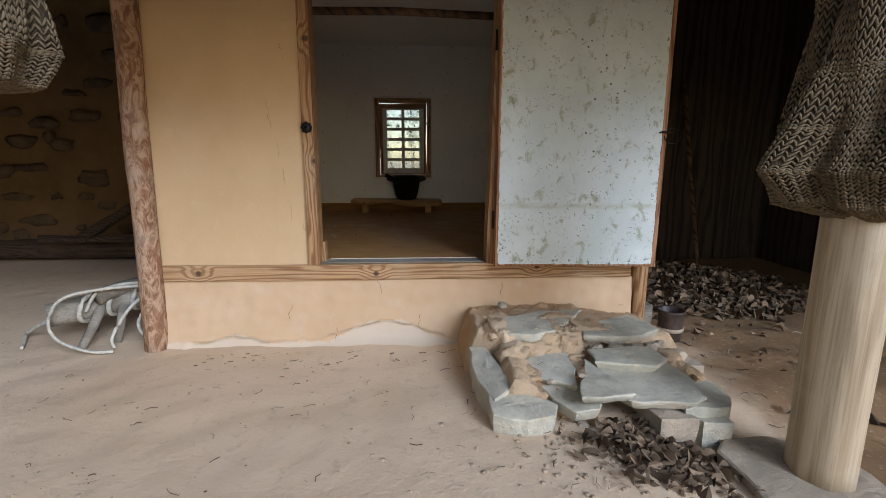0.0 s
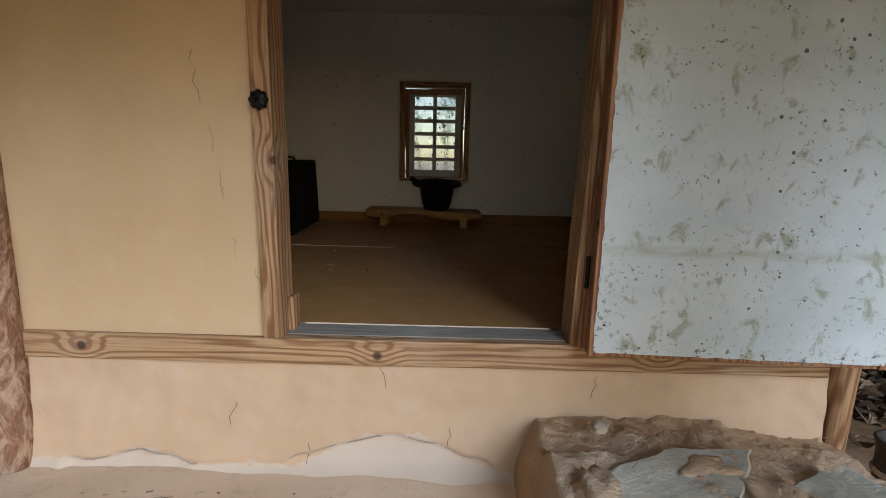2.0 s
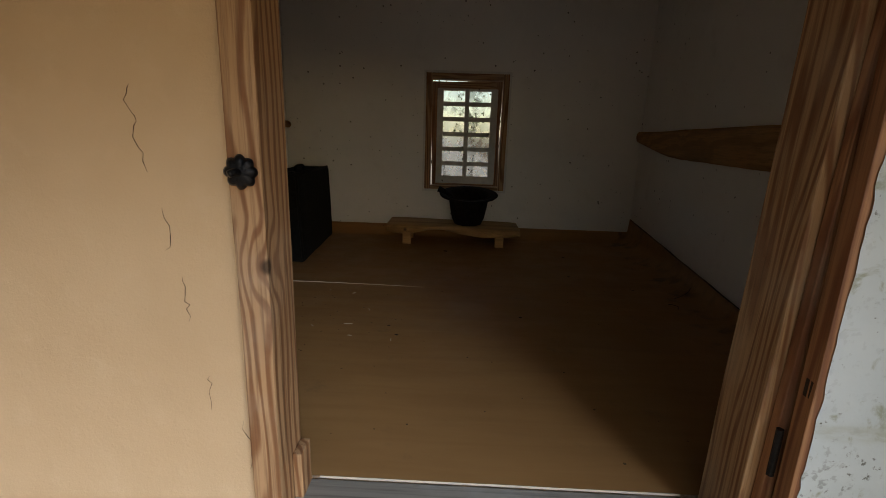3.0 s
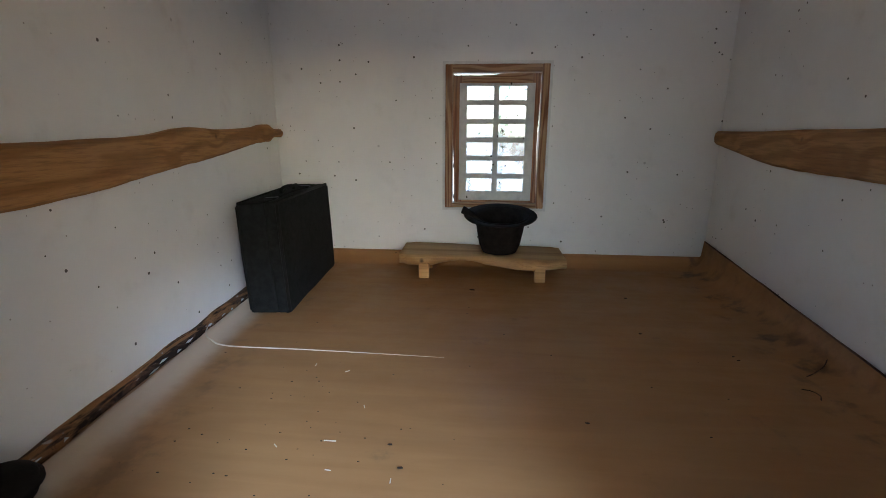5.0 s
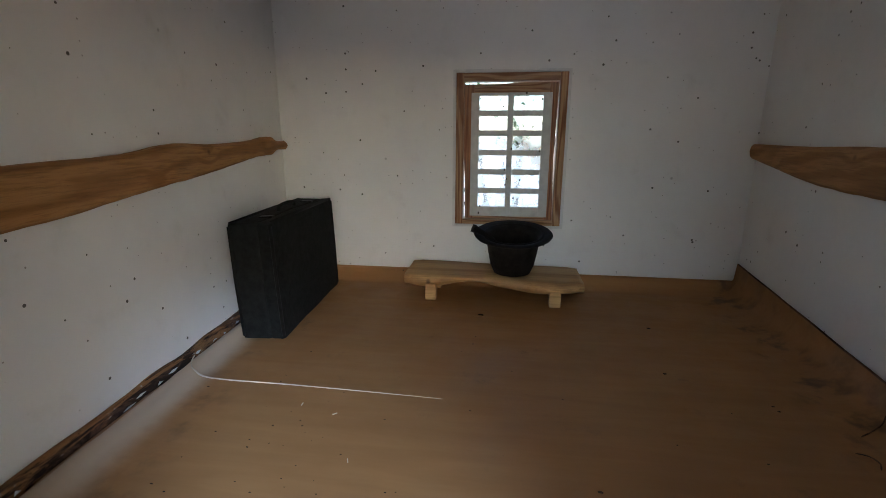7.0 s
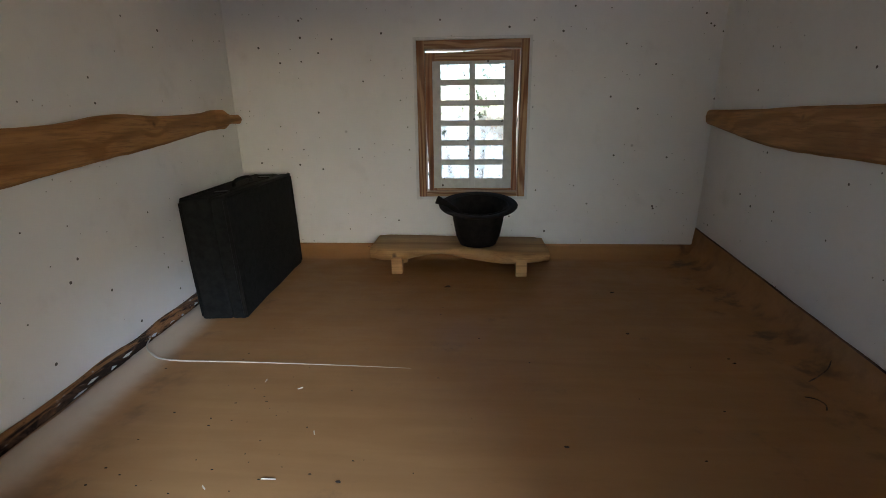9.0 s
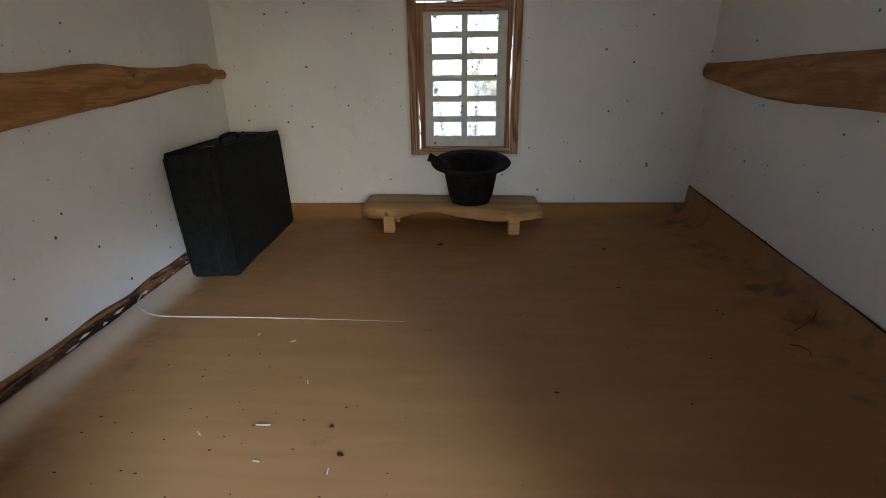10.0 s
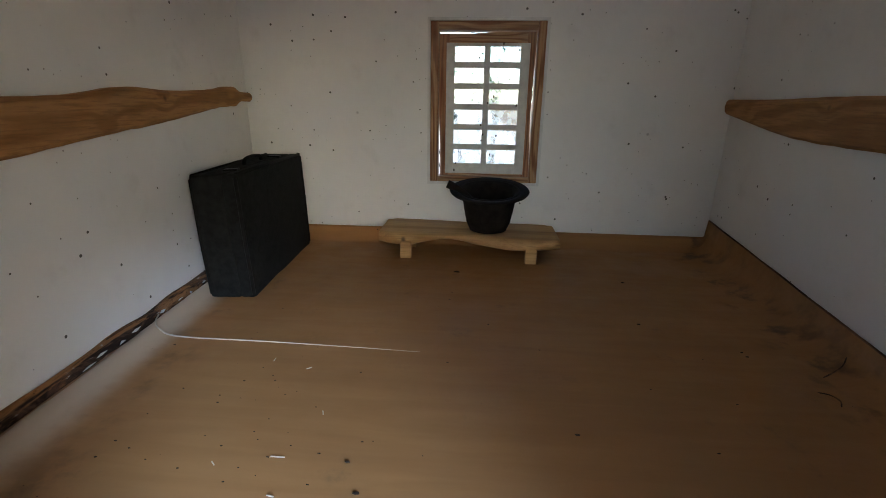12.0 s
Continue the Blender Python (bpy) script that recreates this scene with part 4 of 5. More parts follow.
    for x, y, z, a, b, c in ((0.66, 2.86, 0.20, 0.08, 0.07, 0.05), (0.71, 2.70, 0.15, 0.05, 0.07, 0.03), (0.63, 2.61, 0.13, 0.07, 0.05, 0.03), (0.72, 2.57, 0.10, 0.05, 0.04, 0.03), (1.03, 2.92, 0.14, 0.05, 0.05, 0.03), (1.57, 2.93, 0.12, 0.07, 0.10, 0.05), (1.62, 2.76, 0.09, 0.04, 0.09, 0.03), (0.98, 3.22, 0.275, 0.10, 0.05, 0.025), (1.10, 3.16, 0.255, 0.06, 0.09, 0.03), (0.60, 3.08, 0.265, 0.06, 0.12, 0.04), (0.80, 2.93, 0.19, 0.08, 0.04, 0.05), (0.99, 2.97, 0.21, 0.06, 0.05, 0.05)):
        part("mortar_lump", boulder((x, y, z), (a, b, c), x * 37, 3, 0.7), MUD, step, smooth=True)
    # scraps of mortar and grit on the step
    bm = bmesh.new()
    for k in range(130):
        u = rnd.random()
        x, y = rnd.uniform(0.75, 1.65), rnd.uniform(2.6, 3.15)
        if rnd.random() < 0.6:
            x, y = rnd.uniform(0.80, 1.15), rnd.uniform(2.90, 3.1)
        s = rnd.uniform(0.003, 0.010)
        join(bm, boulder((x, y, mound((x - 0.4) / 1.36, (y - 2.5) / 1.06)[2] + s * 0.4), (s, s, s * 0.7), k * 1.3, 1, 0.4))
    tagged(part("grit", bm, DUST, step), kind="stuff")


stone_step()

base = part("post_base_stone", slab([(1.47, 2.30), (1.56, 2.38), (1.80, 2.40), (2.04, 2.30), (2.02, 2.00), (1.80, 1.88), (1.50, 1.94)], -0.20, -0.045, 0.016, (0, 0.05), 31), BROWN_ROCK)
tagged(base, "flat brown rock under the eave post", "rock")


# ---- the clay cup, leaves and yard litter ----
def clay_cup():
    at = (1.90, 3.48, -0.015)
    cup = thing("clay_jar", at, "small dark glazed clay jar standing on earth", "jar")
    part("body", lathe([(0.058, 0), (0.07, 0.015), (0.078, 0.09), (0.086, 0.11), (0.080, 0.13), (0.082, 0.20), (0.090, 0.225), (0.094, 0.24), (0.088, 0.248), (0.080, 0.24), (0.072, 0.15), (0.062, 0.02)], at, 36), GLAZE, cup, smooth=True)
    part("band", lathe([(0.0835, 0.098), (0.088, 0.106), (0.088, 0.116), (0.0835, 0.124)], at, 36, False), BROWN_ROCK, cup, "grey clay band")


clay_cup()
tagged(part("wood_offcut", box(1.86, 1.98, 3.86, 4.00, -0.02, 0.14, 0.01, 2, 0.01), OLD_WOOD), "grey wood offcut beside the clay jar", "wood block")


def leaf(bm, at, s, rnd, up=0.6):
    """One curled dry leaf."""
    turn = Euler((rnd.uniform(-up, up), rnd.uniform(-up, up), rnd.uniform(0, 6.28))).to_matrix()
    curl = rnd.uniform(-1.2, 1.6)
    cols = []
    for i, w in enumerate((0.06, 0.42, 0.5, 0.32, 0.03)):
        y = (i / 4 - 0.5) * 1.7
        cols.append([bm.verts.new(Vector(at) + turn @ Vector((k * w * s, y * s, s * (curl * abs(k) * w * 1.2 - 0.25 * curl * y * y)))) for k in (-1, 0, 1)])
    for a, b in zip(cols, cols[1:]):
        for k in range(2):
            bm.faces.new((a[k], a[k + 1], b[k + 1], b[k]))


def litter():
    rnd = random.Random(21)
    bm = bmesh.new()
    for k in range(3200):
        a, d = rnd.uniform(0, 6.28), rnd.random() ** 0.6
        x, y = 2.85 + math.cos(a) * d * 1.1, 4.85 + math.sin(a) * d * 0.95
        h = max(0, 0.20 * (1 - d)) * rnd.uniform(0.3, 1.0)
        leaf(bm, (x, y, 0.02 + h), rnd.uniform(0.03, 0.07), rnd, 0.6)
    tagged(part("leaf_heap", bm, LEAF), "heap of grey-brown dead leaves in the dark bay", "leaves", kind="stuff")
    bm = bmesh.new()
    for k in range(420):
        x, y = rnd.gauss(1.20, 0.16), rnd.gauss(2.30, 0.13)
        if y > 2.44 and rnd.random() < 0.8:
            y = 2.44 - rnd.random() * 0.3
        leaf(bm, (x, y, slope(x, y) + rnd.uniform(0.008, 0.05)), rnd.uniform(0.018, 0.05), rnd, 0.35)
    for k in range(60):
        x, y = rnd.uniform(1.9, 3.2), rnd.uniform(2.4, 4.2)
        leaf(bm, (x, y, slope(x, y) + 0.03), rnd.uniform(0.02, 0.05), rnd)
    tagged(part("leaf_litter", bm, LEAF), "dead leaves drifted under the stone step", "leaves", kind="stuff")
    bm = bmesh.new()
    for k in range(560):
        if k < 290 and k % 3:
            x, y = rnd.uniform(-3.6, 1.0), rnd.uniform(1.2, 3.3)
        elif k < 290:
            x, y = rnd.gauss(1.1, 0.3), rnd.gauss(2.1, 0.25)
        else:
            x, y = rnd.uniform(1.85, 3.4), rnd.uniform(2.0, 4.2)
        a, n = rnd.uniform(0, 6.28), rnd.uniform(0.02, 0.10) * (0.8 if k > 150 else 0.75)
        b = rnd.uniform(-0.5, 0.5)
        z = slope(x, y) + 0.016
        pts = [(x, y, z), (x + n * 0.5 * math.cos(a), y + n * 0.5 * math.sin(a), z + rnd.uniform(0, 0.008)), (x + n * 0.9 * math.cos(a + b), y + n * 0.9 * math.sin(a + b), z + 0.002)]
        tube(pts, rnd.uniform(0.0008, 0.0022), 4, bm)
    for k in range(60):
        x, y = rnd.uniform(0.6, 1.6), rnd.uniform(2.6, 3.4)
        a, n = rnd.uniform(0, 6.28), rnd.uniform(0.02, 0.07)
        z = 0.30 if y > 3.05 else 0.20
        tube([(x, y, z), (x + n * math.cos(a), y + n * math.sin(a), z)], rnd.uniform(0.0007, 0.0016), 4, bm) if k % 4 == 0 else None
    for k in range(45):
        x = rnd.uniform(-1.4, 0.45)
        y, a, n = 3.37 - abs(rnd.gauss(0, 0.12)), rnd.uniform(-0.5, 0.5), rnd.uniform(0.01, 0.05)
        tube([(x, y, 0.014), (x + n * math.cos(a), y + n * 0.4 * math.sin(a), 0.018)], rnd.uniform(0.001, 0.003), 4, bm)
    tagged(part("straw_litter", bm, TWIG), "scattered twigs and straw on the earth", "straw", kind="stuff")
    bm = bmesh.new()
    for k in range(330):
        x, y = (rnd.uniform(-3.2, 0.6), rnd.uniform(1.3, 3.3)) if k < 150 else (rnd.gauss(0.95, 0.3), rnd.gauss(2.2, 0.22))
        s = rnd.uniform(0.002, 0.008) if k < 150 else rnd.uniform(0.003, 0.014)
        z = 0.022 * noise.noise(Vector((x, y, 0)) * 1.1) + 0.010 * noise.noise(Vector((x, y, 0)) * 5) + slope(x, y)
        join(bm, boulder((x, y, z + s * 0.3), (s, s * 0.8, s * 0.6), k * 2.1, 1, 0.4))
    tagged(part("grit_litter", bm, DUST), "clods and crumbs of clay on the earth", "clods", kind="stuff")


litter()


# ---- the carrying frame with white rope ----
def carrying_frame():
    at = Vector((-2.05, 3.75, 0))
    frame_thing = thing("carrying_frame", at, "grey wooden saddle frame tied with white rope", "wooden frame")
    P = lambda x, y, z: at + Vector((x, y, z))
    part("beam", tube(spline([P(-0.30, -0.12, 0.21), P(0.0, 0.02, 0.25), P(0.34, 0.20, 0.31)], 5), [0.085] * 11, 12, lump=0.2), OLD_WOOD, frame_thing, smooth=True)
    part("cross_beam", tube(spline([P(0.02, -0.12, 0.33), P(0.10, 0.05, 0.35), P(0.22, 0.25, 0.36)], 4), 0.05, 10, lump=0.2), OLD_WOOD, frame_thing, smooth=True)
    for a, b in ((P(-0.06, -0.22, 0.0), P(0.0, -0.05, 0.26)), (P(0.10, -0.10, 0.0), P(0.10, 0.02, 0.27)), (P(0.20, 0.18, 0.0), P(0.20, 0.12, 0.28)), (P(-0.22, 0.15, 0.0), P(-0.12, 0.02, 0.23))):
        part("leg", tube([a, a.lerp(b, 0.5) + Vector((0.01, 0, 0)), b], [0.026, 0.03, 0.032], 9, lump=0.2), OLD_WOOD, frame_thing, smooth=True)
    part("handle", tube([P(0.30, 0.10, 0.02), P(0.34, 0.14, 0.45), P(0.36, 0.18, 0.72)], 0.022, 8, lump=0.15), OLD_WOOD, frame_thing, smooth=True)
    ropes = [
        [P(0.34, 0.0, 0.38), P(0.12, -0.14, 0.40), P(-0.12, -0.22, 0.36), P(-0.22, -0.24, 0.22), P(-0.16, -0.28, 0.10), P(0.05, -0.32, 0.03), P(0.20, -0.30, 0.015)],
        [P(-0.20, -0.10, 0.24), P(-0.40, -0.05, 0.14), P(-0.58, 0.02, 0.04), P(-0.62, 0.06, 0.02), P(-0.52, 0.0, 0.08), P(-0.30, -0.12, 0.17)],
        [P(-0.58, 0.0, 0.03), P(-0.50, -0.12, 0.012), P(-0.45, -0.2, 0.012)],
        [P(0.30, -0.06, 0.33), P(0.22, -0.14, 0.24), P(0.14, -0.2, 0.08), P(0.17, -0.24, 0.015)],
        [P(0.34, 0.0, 0.30), P(0.28, -0.12, 0.18), P(0.30, -0.14, 0.08), P(0.36, -0.1, 0.03)],
        [P(0.32, 0.0, 0.40), P(0.16, -0.08, 0.41), P(0.02, -0.12, 0.36), P(-0.05, -0.14, 0.24)],
    ]
    for r in ropes:
        part("rope", tube(spline(r, 8), 0.011, 8, lump=0.15), COTTON, frame_thing, "dirty white cotton rope", smooth=True)
    for x in (-0.08, 0.06, 0.18):
        ring = [P(x + 0.02 * math.sin(a), -0.02 + x * 0.6 + 0.092 * math.cos(a), 0.255 + x * 0.15 + 0.092 * math.sin(a)) for a in np.linspace(0, 6.28, 14, endpoint=False)]
        part("lashing", tube(ring, 0.016, 7, closed=True), COTTON, frame_thing, smooth=True)


carrying_frame()


# ---- hanging straw nets ----
def net(name, at, shape, label, cells, up):
    """A gathered net of plaited straw rope: folds over a core, covered with plaited stitches."""
    hung = thing(name, at, label, "net")

    def surf(u, v):
        a = 2 * math.pi * u
        k = v * (len(shape) - 1)
        i = min(int(k), len(shape) - 2)
        f = k - i
        f = f * f * (3 - 2 * f)
        cx, cy, z, rx, ry = [p + (q - p) * f for p, q in zip(shape[i], shape[i + 1])]
        fold = 1 + 0.22 * math.sin(a * 5 + v * 4 + 2 * math.sin(v * 3)) + 0.08 * math.sin(a * 11 - v * 7) + 0.12 * noise.noise(Vector((math.cos(a) * 2, math.sin(a) * 2, v * 5)))
        return Vector((at[0] + cx + rx * fold * math.cos(a), at[1] + cy + ry * fold * math.sin(a), at[2] + z + 0.02 * noise.noise(Vector((a, v * 4, 2)))))
    bm = sheet(72, 40, lambda u, v: surf(u, v) * 1.0)
    bmesh.ops.remove_doubles(bm, verts=bm.verts, dist=0.0005)
    # the core's darker straw colour stands in for shade between the strands
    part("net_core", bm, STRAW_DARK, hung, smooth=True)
    verts, faces = [], []
    nu, nv = cells

    def strand(p, q, out, r):
        d = (q - p).normalized()
        w = d.cross(out).normalized()
        base = len(verts)
        for t, k in ((0.0, 0.45), (0.3, 1.0), (0.7, 1.0), (1.0, 0.45)):
            c = p.lerp(q, t) + out * r * (0.5 + 0.9 * math.sin(math.pi * t))
            for m in range(5):
                ang = 2 * math.pi * m / 5
                verts.append(c + (w * math.cos(ang) + out * math.sin(ang)) * r * k)
        for s in range(3):
            for m in range(5):
                a, b = base + s * 5 + m, base + s * 5 + (m + 1) % 5
                faces.append((a, b, b + 5, a + 5))
    rnd = random.Random(5)
    for i in range(nu):
        for j in range(nv):
            u, v, du, dv = i / nu, j / nv, 1 / nu, 1 / nv
            if rnd.random() < 0.03:
                continue
            c = surf(u + du / 2, v + dv / 2)
            out = (surf(u + du, v) - surf(u, v)).cross(surf(u, v + dv) - surf(u, v))
            if out.length < 1e-9:
                continue
            out.normalize()
            mid = Vector((at[0], at[1], c.z))
            if out.dot(c - mid) < 0:
                out = -out
            jit = lambda: noise.noise_vector(Vector((u * 40, v * 40, 0))) * 0.002
            r = up * rnd.uniform(0.8, 1.15)
            strand(surf(u, v + dv * 1.15) + jit(), surf(u + du * 0.55, v) + jit(), out, r)
            strand(surf(u + du * 1.05, v + dv * 1.15) + jit(), surf(u + du * 0.5, v) + jit(), out, r)
    me = bpy.data.meshes.new("plaited_rope")
    me.from_pydata([tuple(p - Vector(at)) for p in verts], [], faces)
    me.materials.append(STRAW)
    me.polygons.foreach_set("use_smooth", [True] * len(me.polygons))
    ob = new("plaited_rope", me)
    ob.parent = hung
    tagged(ob, "coarse plaited straw rope mesh", kind="stuff")
    part("hanging_cord", tube([Vector(at) + Vector((shape[0][0], shape[0][1], shape[0][2] - 0.04)), Vector(at) + Vector((0, 0, 0.02)), (at[0], at[1], 2.46)], 0.012, 7), STRAW, hung)


net("straw_net", (1.84, 2.14, 2.3), [(0, 0, 0.0, 0.03, 0.03), (0.0, -0.02, -0.15, 0.13, 0.12), (-0.05, -0.05, -0.50, 0.22, 0.16), (-0.09, -0.05, -0.75, 0.21, 0.17), (-0.10, -0.04, -0.95, 0.25, 0.19), (-0.15, -0.03, -1.10, 0.29, 0.20), (-0.10, -0.02, -1.21, 0.25, 0.17), (0.0, 0.0, -1.27, 0.12, 0.10), (0.0, 0.0, -1.25, 0.02, 0.02)], "bundle of brown plaited straw net hung on the eave post", (84, 92), 0.0042)
net("straw_net", (-1.27, 2.10, 2.3), [(0, 0, 0.0, 0.03, 0.03), (0, 0, -0.15, 0.12, 0.10), (0, 0, -0.50, 0.20, 0.15), (0, 0, -0.72, 0.21, 0.16), (0, 0, -0.82, 0.16, 0.11), (0, 0, -0.84, 0.02, 0.02)], "brown plaited straw net hanging from the eaves", (66, 60), 0.0042)


# ---- window ----
def window():
    win = thing("window_1", ((WX0 + WX1) / 2, BACK, WZ0), "small pine-framed lattice window with twelve milky panes", "window", kind="structure")
    y0 = BACK - 0.006
    # white paper border round the frame
    for x0, x1, z0, z1 in ((WX0 - 0.02, WX0, WZ0 - 0.02, WZ1 + 0.02), (WX1, WX1 + 0.02, WZ0 - 0.02, WZ1 + 0.02), (WX0, WX1, WZ1, WZ1 + 0.02), (WX0, WX1, WZ0 - 0.02, WZ0)):
        part("border", box(x0, x1, y0 - 0.006, BACK + 0.015, z0, z1, 0.003), WHITE_TRIM, win)
    fw = 0.055
    for x0, x1, z0, z1 in ((WX0, WX0 + fw, WZ0, WZ1), (WX1 - fw, WX1, WZ0, WZ1)):
        part("frame_stile", box(x0 + 0.001, x1, y0 + 0.004, BACK + 0.13, z0, z1, 0.004, 8, 0.002), PINE_Z, win)
    for z0, z1 in ((WZ0, WZ0 + 0.035), (WZ1 - fw, WZ1)):
        part("frame_rail", box(WX0 + fw, WX1 - fw, y0 + 0.006, BACK + 0.13, z0, z1, 0.004, 8, 0.002), PINE_X, win)
    sx0, sx1, sz0, sz1 = WX0 + fw + 0.002, WX1 - fw - 0.002, WZ0 + 0.038, WZ1 - fw - 0.006
    ys = BACK + 0.045

    def warped(bm):
        """The sash has shrunk: slits open at the left foot, the right middle and the top."""
        for v in bm.verts:
            if v.co.x < sx0 + 0.01:
                v.co.x += 0.013 * min(1, max(0, (1.56 - v.co.z) / 0.35))
            elif v.co.x > sx1 - 0.01:
                v.co.x -= 0.012 * max(0, 1 - abs(v.co.z - 1.52) / 0.42)
            if v.co.z > sz1 - 0.01:
                v.co.z -= 0.011 * min(1, max(0, (0.05 - v.co.x) / 0.2))
        return bm
    part("sash_stile", warped(box(sx0, sx0 + 0.07, ys, ys + 0.03, sz0, sz1, 0.003, 16)), PINE_LEAF, win, "brown sash with pasted paper edges")
    part("sash_stile", warped(box(sx1 - 0.06, sx1, ys, ys + 0.03, sz0, sz1, 0.003, 16)), PINE_LEAF, win)
    part("sash_rail", warped(box(sx0 + 0.07, sx1 - 0.06, ys, ys + 0.03, sz1 - 0.085, sz1, 0.003, 16)), PINE_X, win)
    part("sash_rail", box(sx0 + 0.07, sx1 - 0.06, ys, ys + 0.03, sz0, sz0 + 0.03, 0.003), PINE_X, win)
    # papered lattice
    lx = [(-0.268, -0.066), (-0.024, 0.180)]
    zt = [1.946 - 0.1385 * k for k in range(6)]
    lz = [(z - 0.098, z) for z in zt]
    px0, px1, pz0, pz1 = WX0 + 0.106, WX1 - 0.097, sz0 + 0.018, WZ1 - 0.130
    xs = [px0, lx[0][0], lx[0][1], lx[1][0], lx[1][1], px1]
    yp0, yp1 = ys - 0.004, ys + 0.022
    for k in (0, 2, 4):
        part("lattice_bar", box(xs[k], xs[k + 1], yp0, yp1, pz0, pz1, 0.003), SASH_PAPER, win)
    zs = [pz1] + [v for a, b in lz for v in (b, a)] + [pz0]
    for x0, x1 in lx:
        for k in range(0, len(zs), 2):
            part("lattice_bar", box(x0, x1, yp0 + 0.002, yp1 - 0.001, zs[k + 1], zs[k], 0.003), SASH_PAPER, win)
        for a, b in lz:
            pane = part("pane", box(x0 + 0.001, x1 - 0.001, ys + 0.012, ys + 0.015, a + 0.001, b - 0.001, 0), GLASS, win)
            pane.visible_shadow = False
    rnd = random.Random(2)
    for k in range(14):
        x, z = rnd.uniform(px0 + 0.05, px1 - 0.05), rnd.uniform(pz0, pz1)
        part("dead_fly", boulder((x, yp0 - 0.004, z), (0.006, 0.004, 0.009), k * 3.1, 1, 0.4), CRUMB, win)


window()


def shrub():
    """Leafy stems outside, seen dimly through the upper panes."""
    rnd = random.Random(33)
    bush = thing("shrub", (-0.05, 9.0, 0), "green leafy shrub growing behind the house", "shrub")
    stems, leaves = bmesh.new(), bmesh.new()
    for k in range(14):
        x = rnd.uniform(-0.75, 0.65)
        pts = spline([(x * 0.5, 9.0, -0.02), (x * 1.2, 8.95 + rnd.uniform(0, 0.2), 1.4), (x * 1.8, 8.9 + rnd.uniform(0, 0.4), rnd.uniform(2.2, 3.0))], 5)
        tube(pts, [0.005 * (1 - i / len(pts)) + 0.002 for i in range(len(pts))], 6, stems)
        for j in range(46):
            p = pts[min(len(pts) - 1, 6 + int(rnd.random() * (len(pts) - 6)))]
            q = (p.x + rnd.gauss(0, 0.10), p.y + rnd.gauss(0, 0.08), p.z + rnd.gauss(0, 0.10))
            leaf(leaves, q, rnd.uniform(0.025, 0.05), rnd, 1.2)
    part("stem", stems, OLD_LOG, bush)
    tagged(part("foliage", leaves, GREEN, bush), kind="stuff")


shrub()


# ---- waney planks on the side walls ----
def waney_plank(name, fx, sgn, rows, label):
    """A board with natural edges, rows of (y, bottom, top), standing proud of the papered wall."""
    bm = bmesh.new()
    pts = spline([(y, b, t) for y, b, t in rows], 6)
    rings = []
    for y, b, t in pts:
        wob = 0.006 * noise.noise(Vector((y * 9, sgn, 0)))
        x0 = fx(y) - sgn * 0.002
        x1 = x0 - sgn * 0.045
        mid = (b + t) / 2 + wob
        b, t = b + wob, t - wob * 0.6
        rings.append([bm.verts.new(c) for c in ((x0 + sgn * 0.01, y, b), (x1 + sgn * 0.014, y, b), (x1, y, b + 0.015), (x1 - sgn * 0.006, y, mid), (x1, y, t - 0.015), (x1 + sgn * 0.014, y, t), (x0 + sgn * 0.01, y, t))])
    for a, b in zip(rings, rings[1:]):
        for k in range(7):
            bm.faces.new((a[k], a[(k + 1) % 7], b[(k + 1) % 7], b[k]))
    bm.faces.new(rings[0][::-1])
    bm.faces.new(rings[-1])
    bm.transform(Matrix.Translation((-fx(5.5), -5.5, -1.5)))
    ob = part(name, bm, SLAB_WOOD)
    ob.location = (fx(5.5), 5.5, 1.5)
    tagged(ob, label, "beam")


waney_plank("wall_plank", left_x, -1, [(3.78, 1.30, 1.60), (4.6, 1.36, 1.572), (5.1, 1.385, 1.58), (5.45, 1.42, 1.592), (5.75, 1.445, 1.628), (6.1, 1.475, 1.62), (6.5, 1.52, 1.632), (6.72, 1.535, 1.655), (6.84, 1.54, 1.655), (6.93, 1.565, 1.63), (7.08, 1.565, 1.625)], "golden waney-edged plank let into the white wall")
waney_plank("wall_plank", right_x, 1, [(3.78, 1.42, 1.62), (5.0, 1.41, 1.635), (5.6, 1.415, 1.63), (6.1, 1.42, 1.628), (6.4, 1.44, 1.62), (6.75, 1.485, 1.62), (7.08, 1.53, 1.622)], "golden tapering plank let into the white wall")
tagged(part("clothes_pole", tube([(-1.55, 4.15, 2.30), (0, 4.15, 2.32), (1.40, 4.15, 2.28)], 0.028, 10, lump=0.2), DARK_LOG, smooth=True), "dark wooden pole hung under the ceiling", "pole", kind="structure")


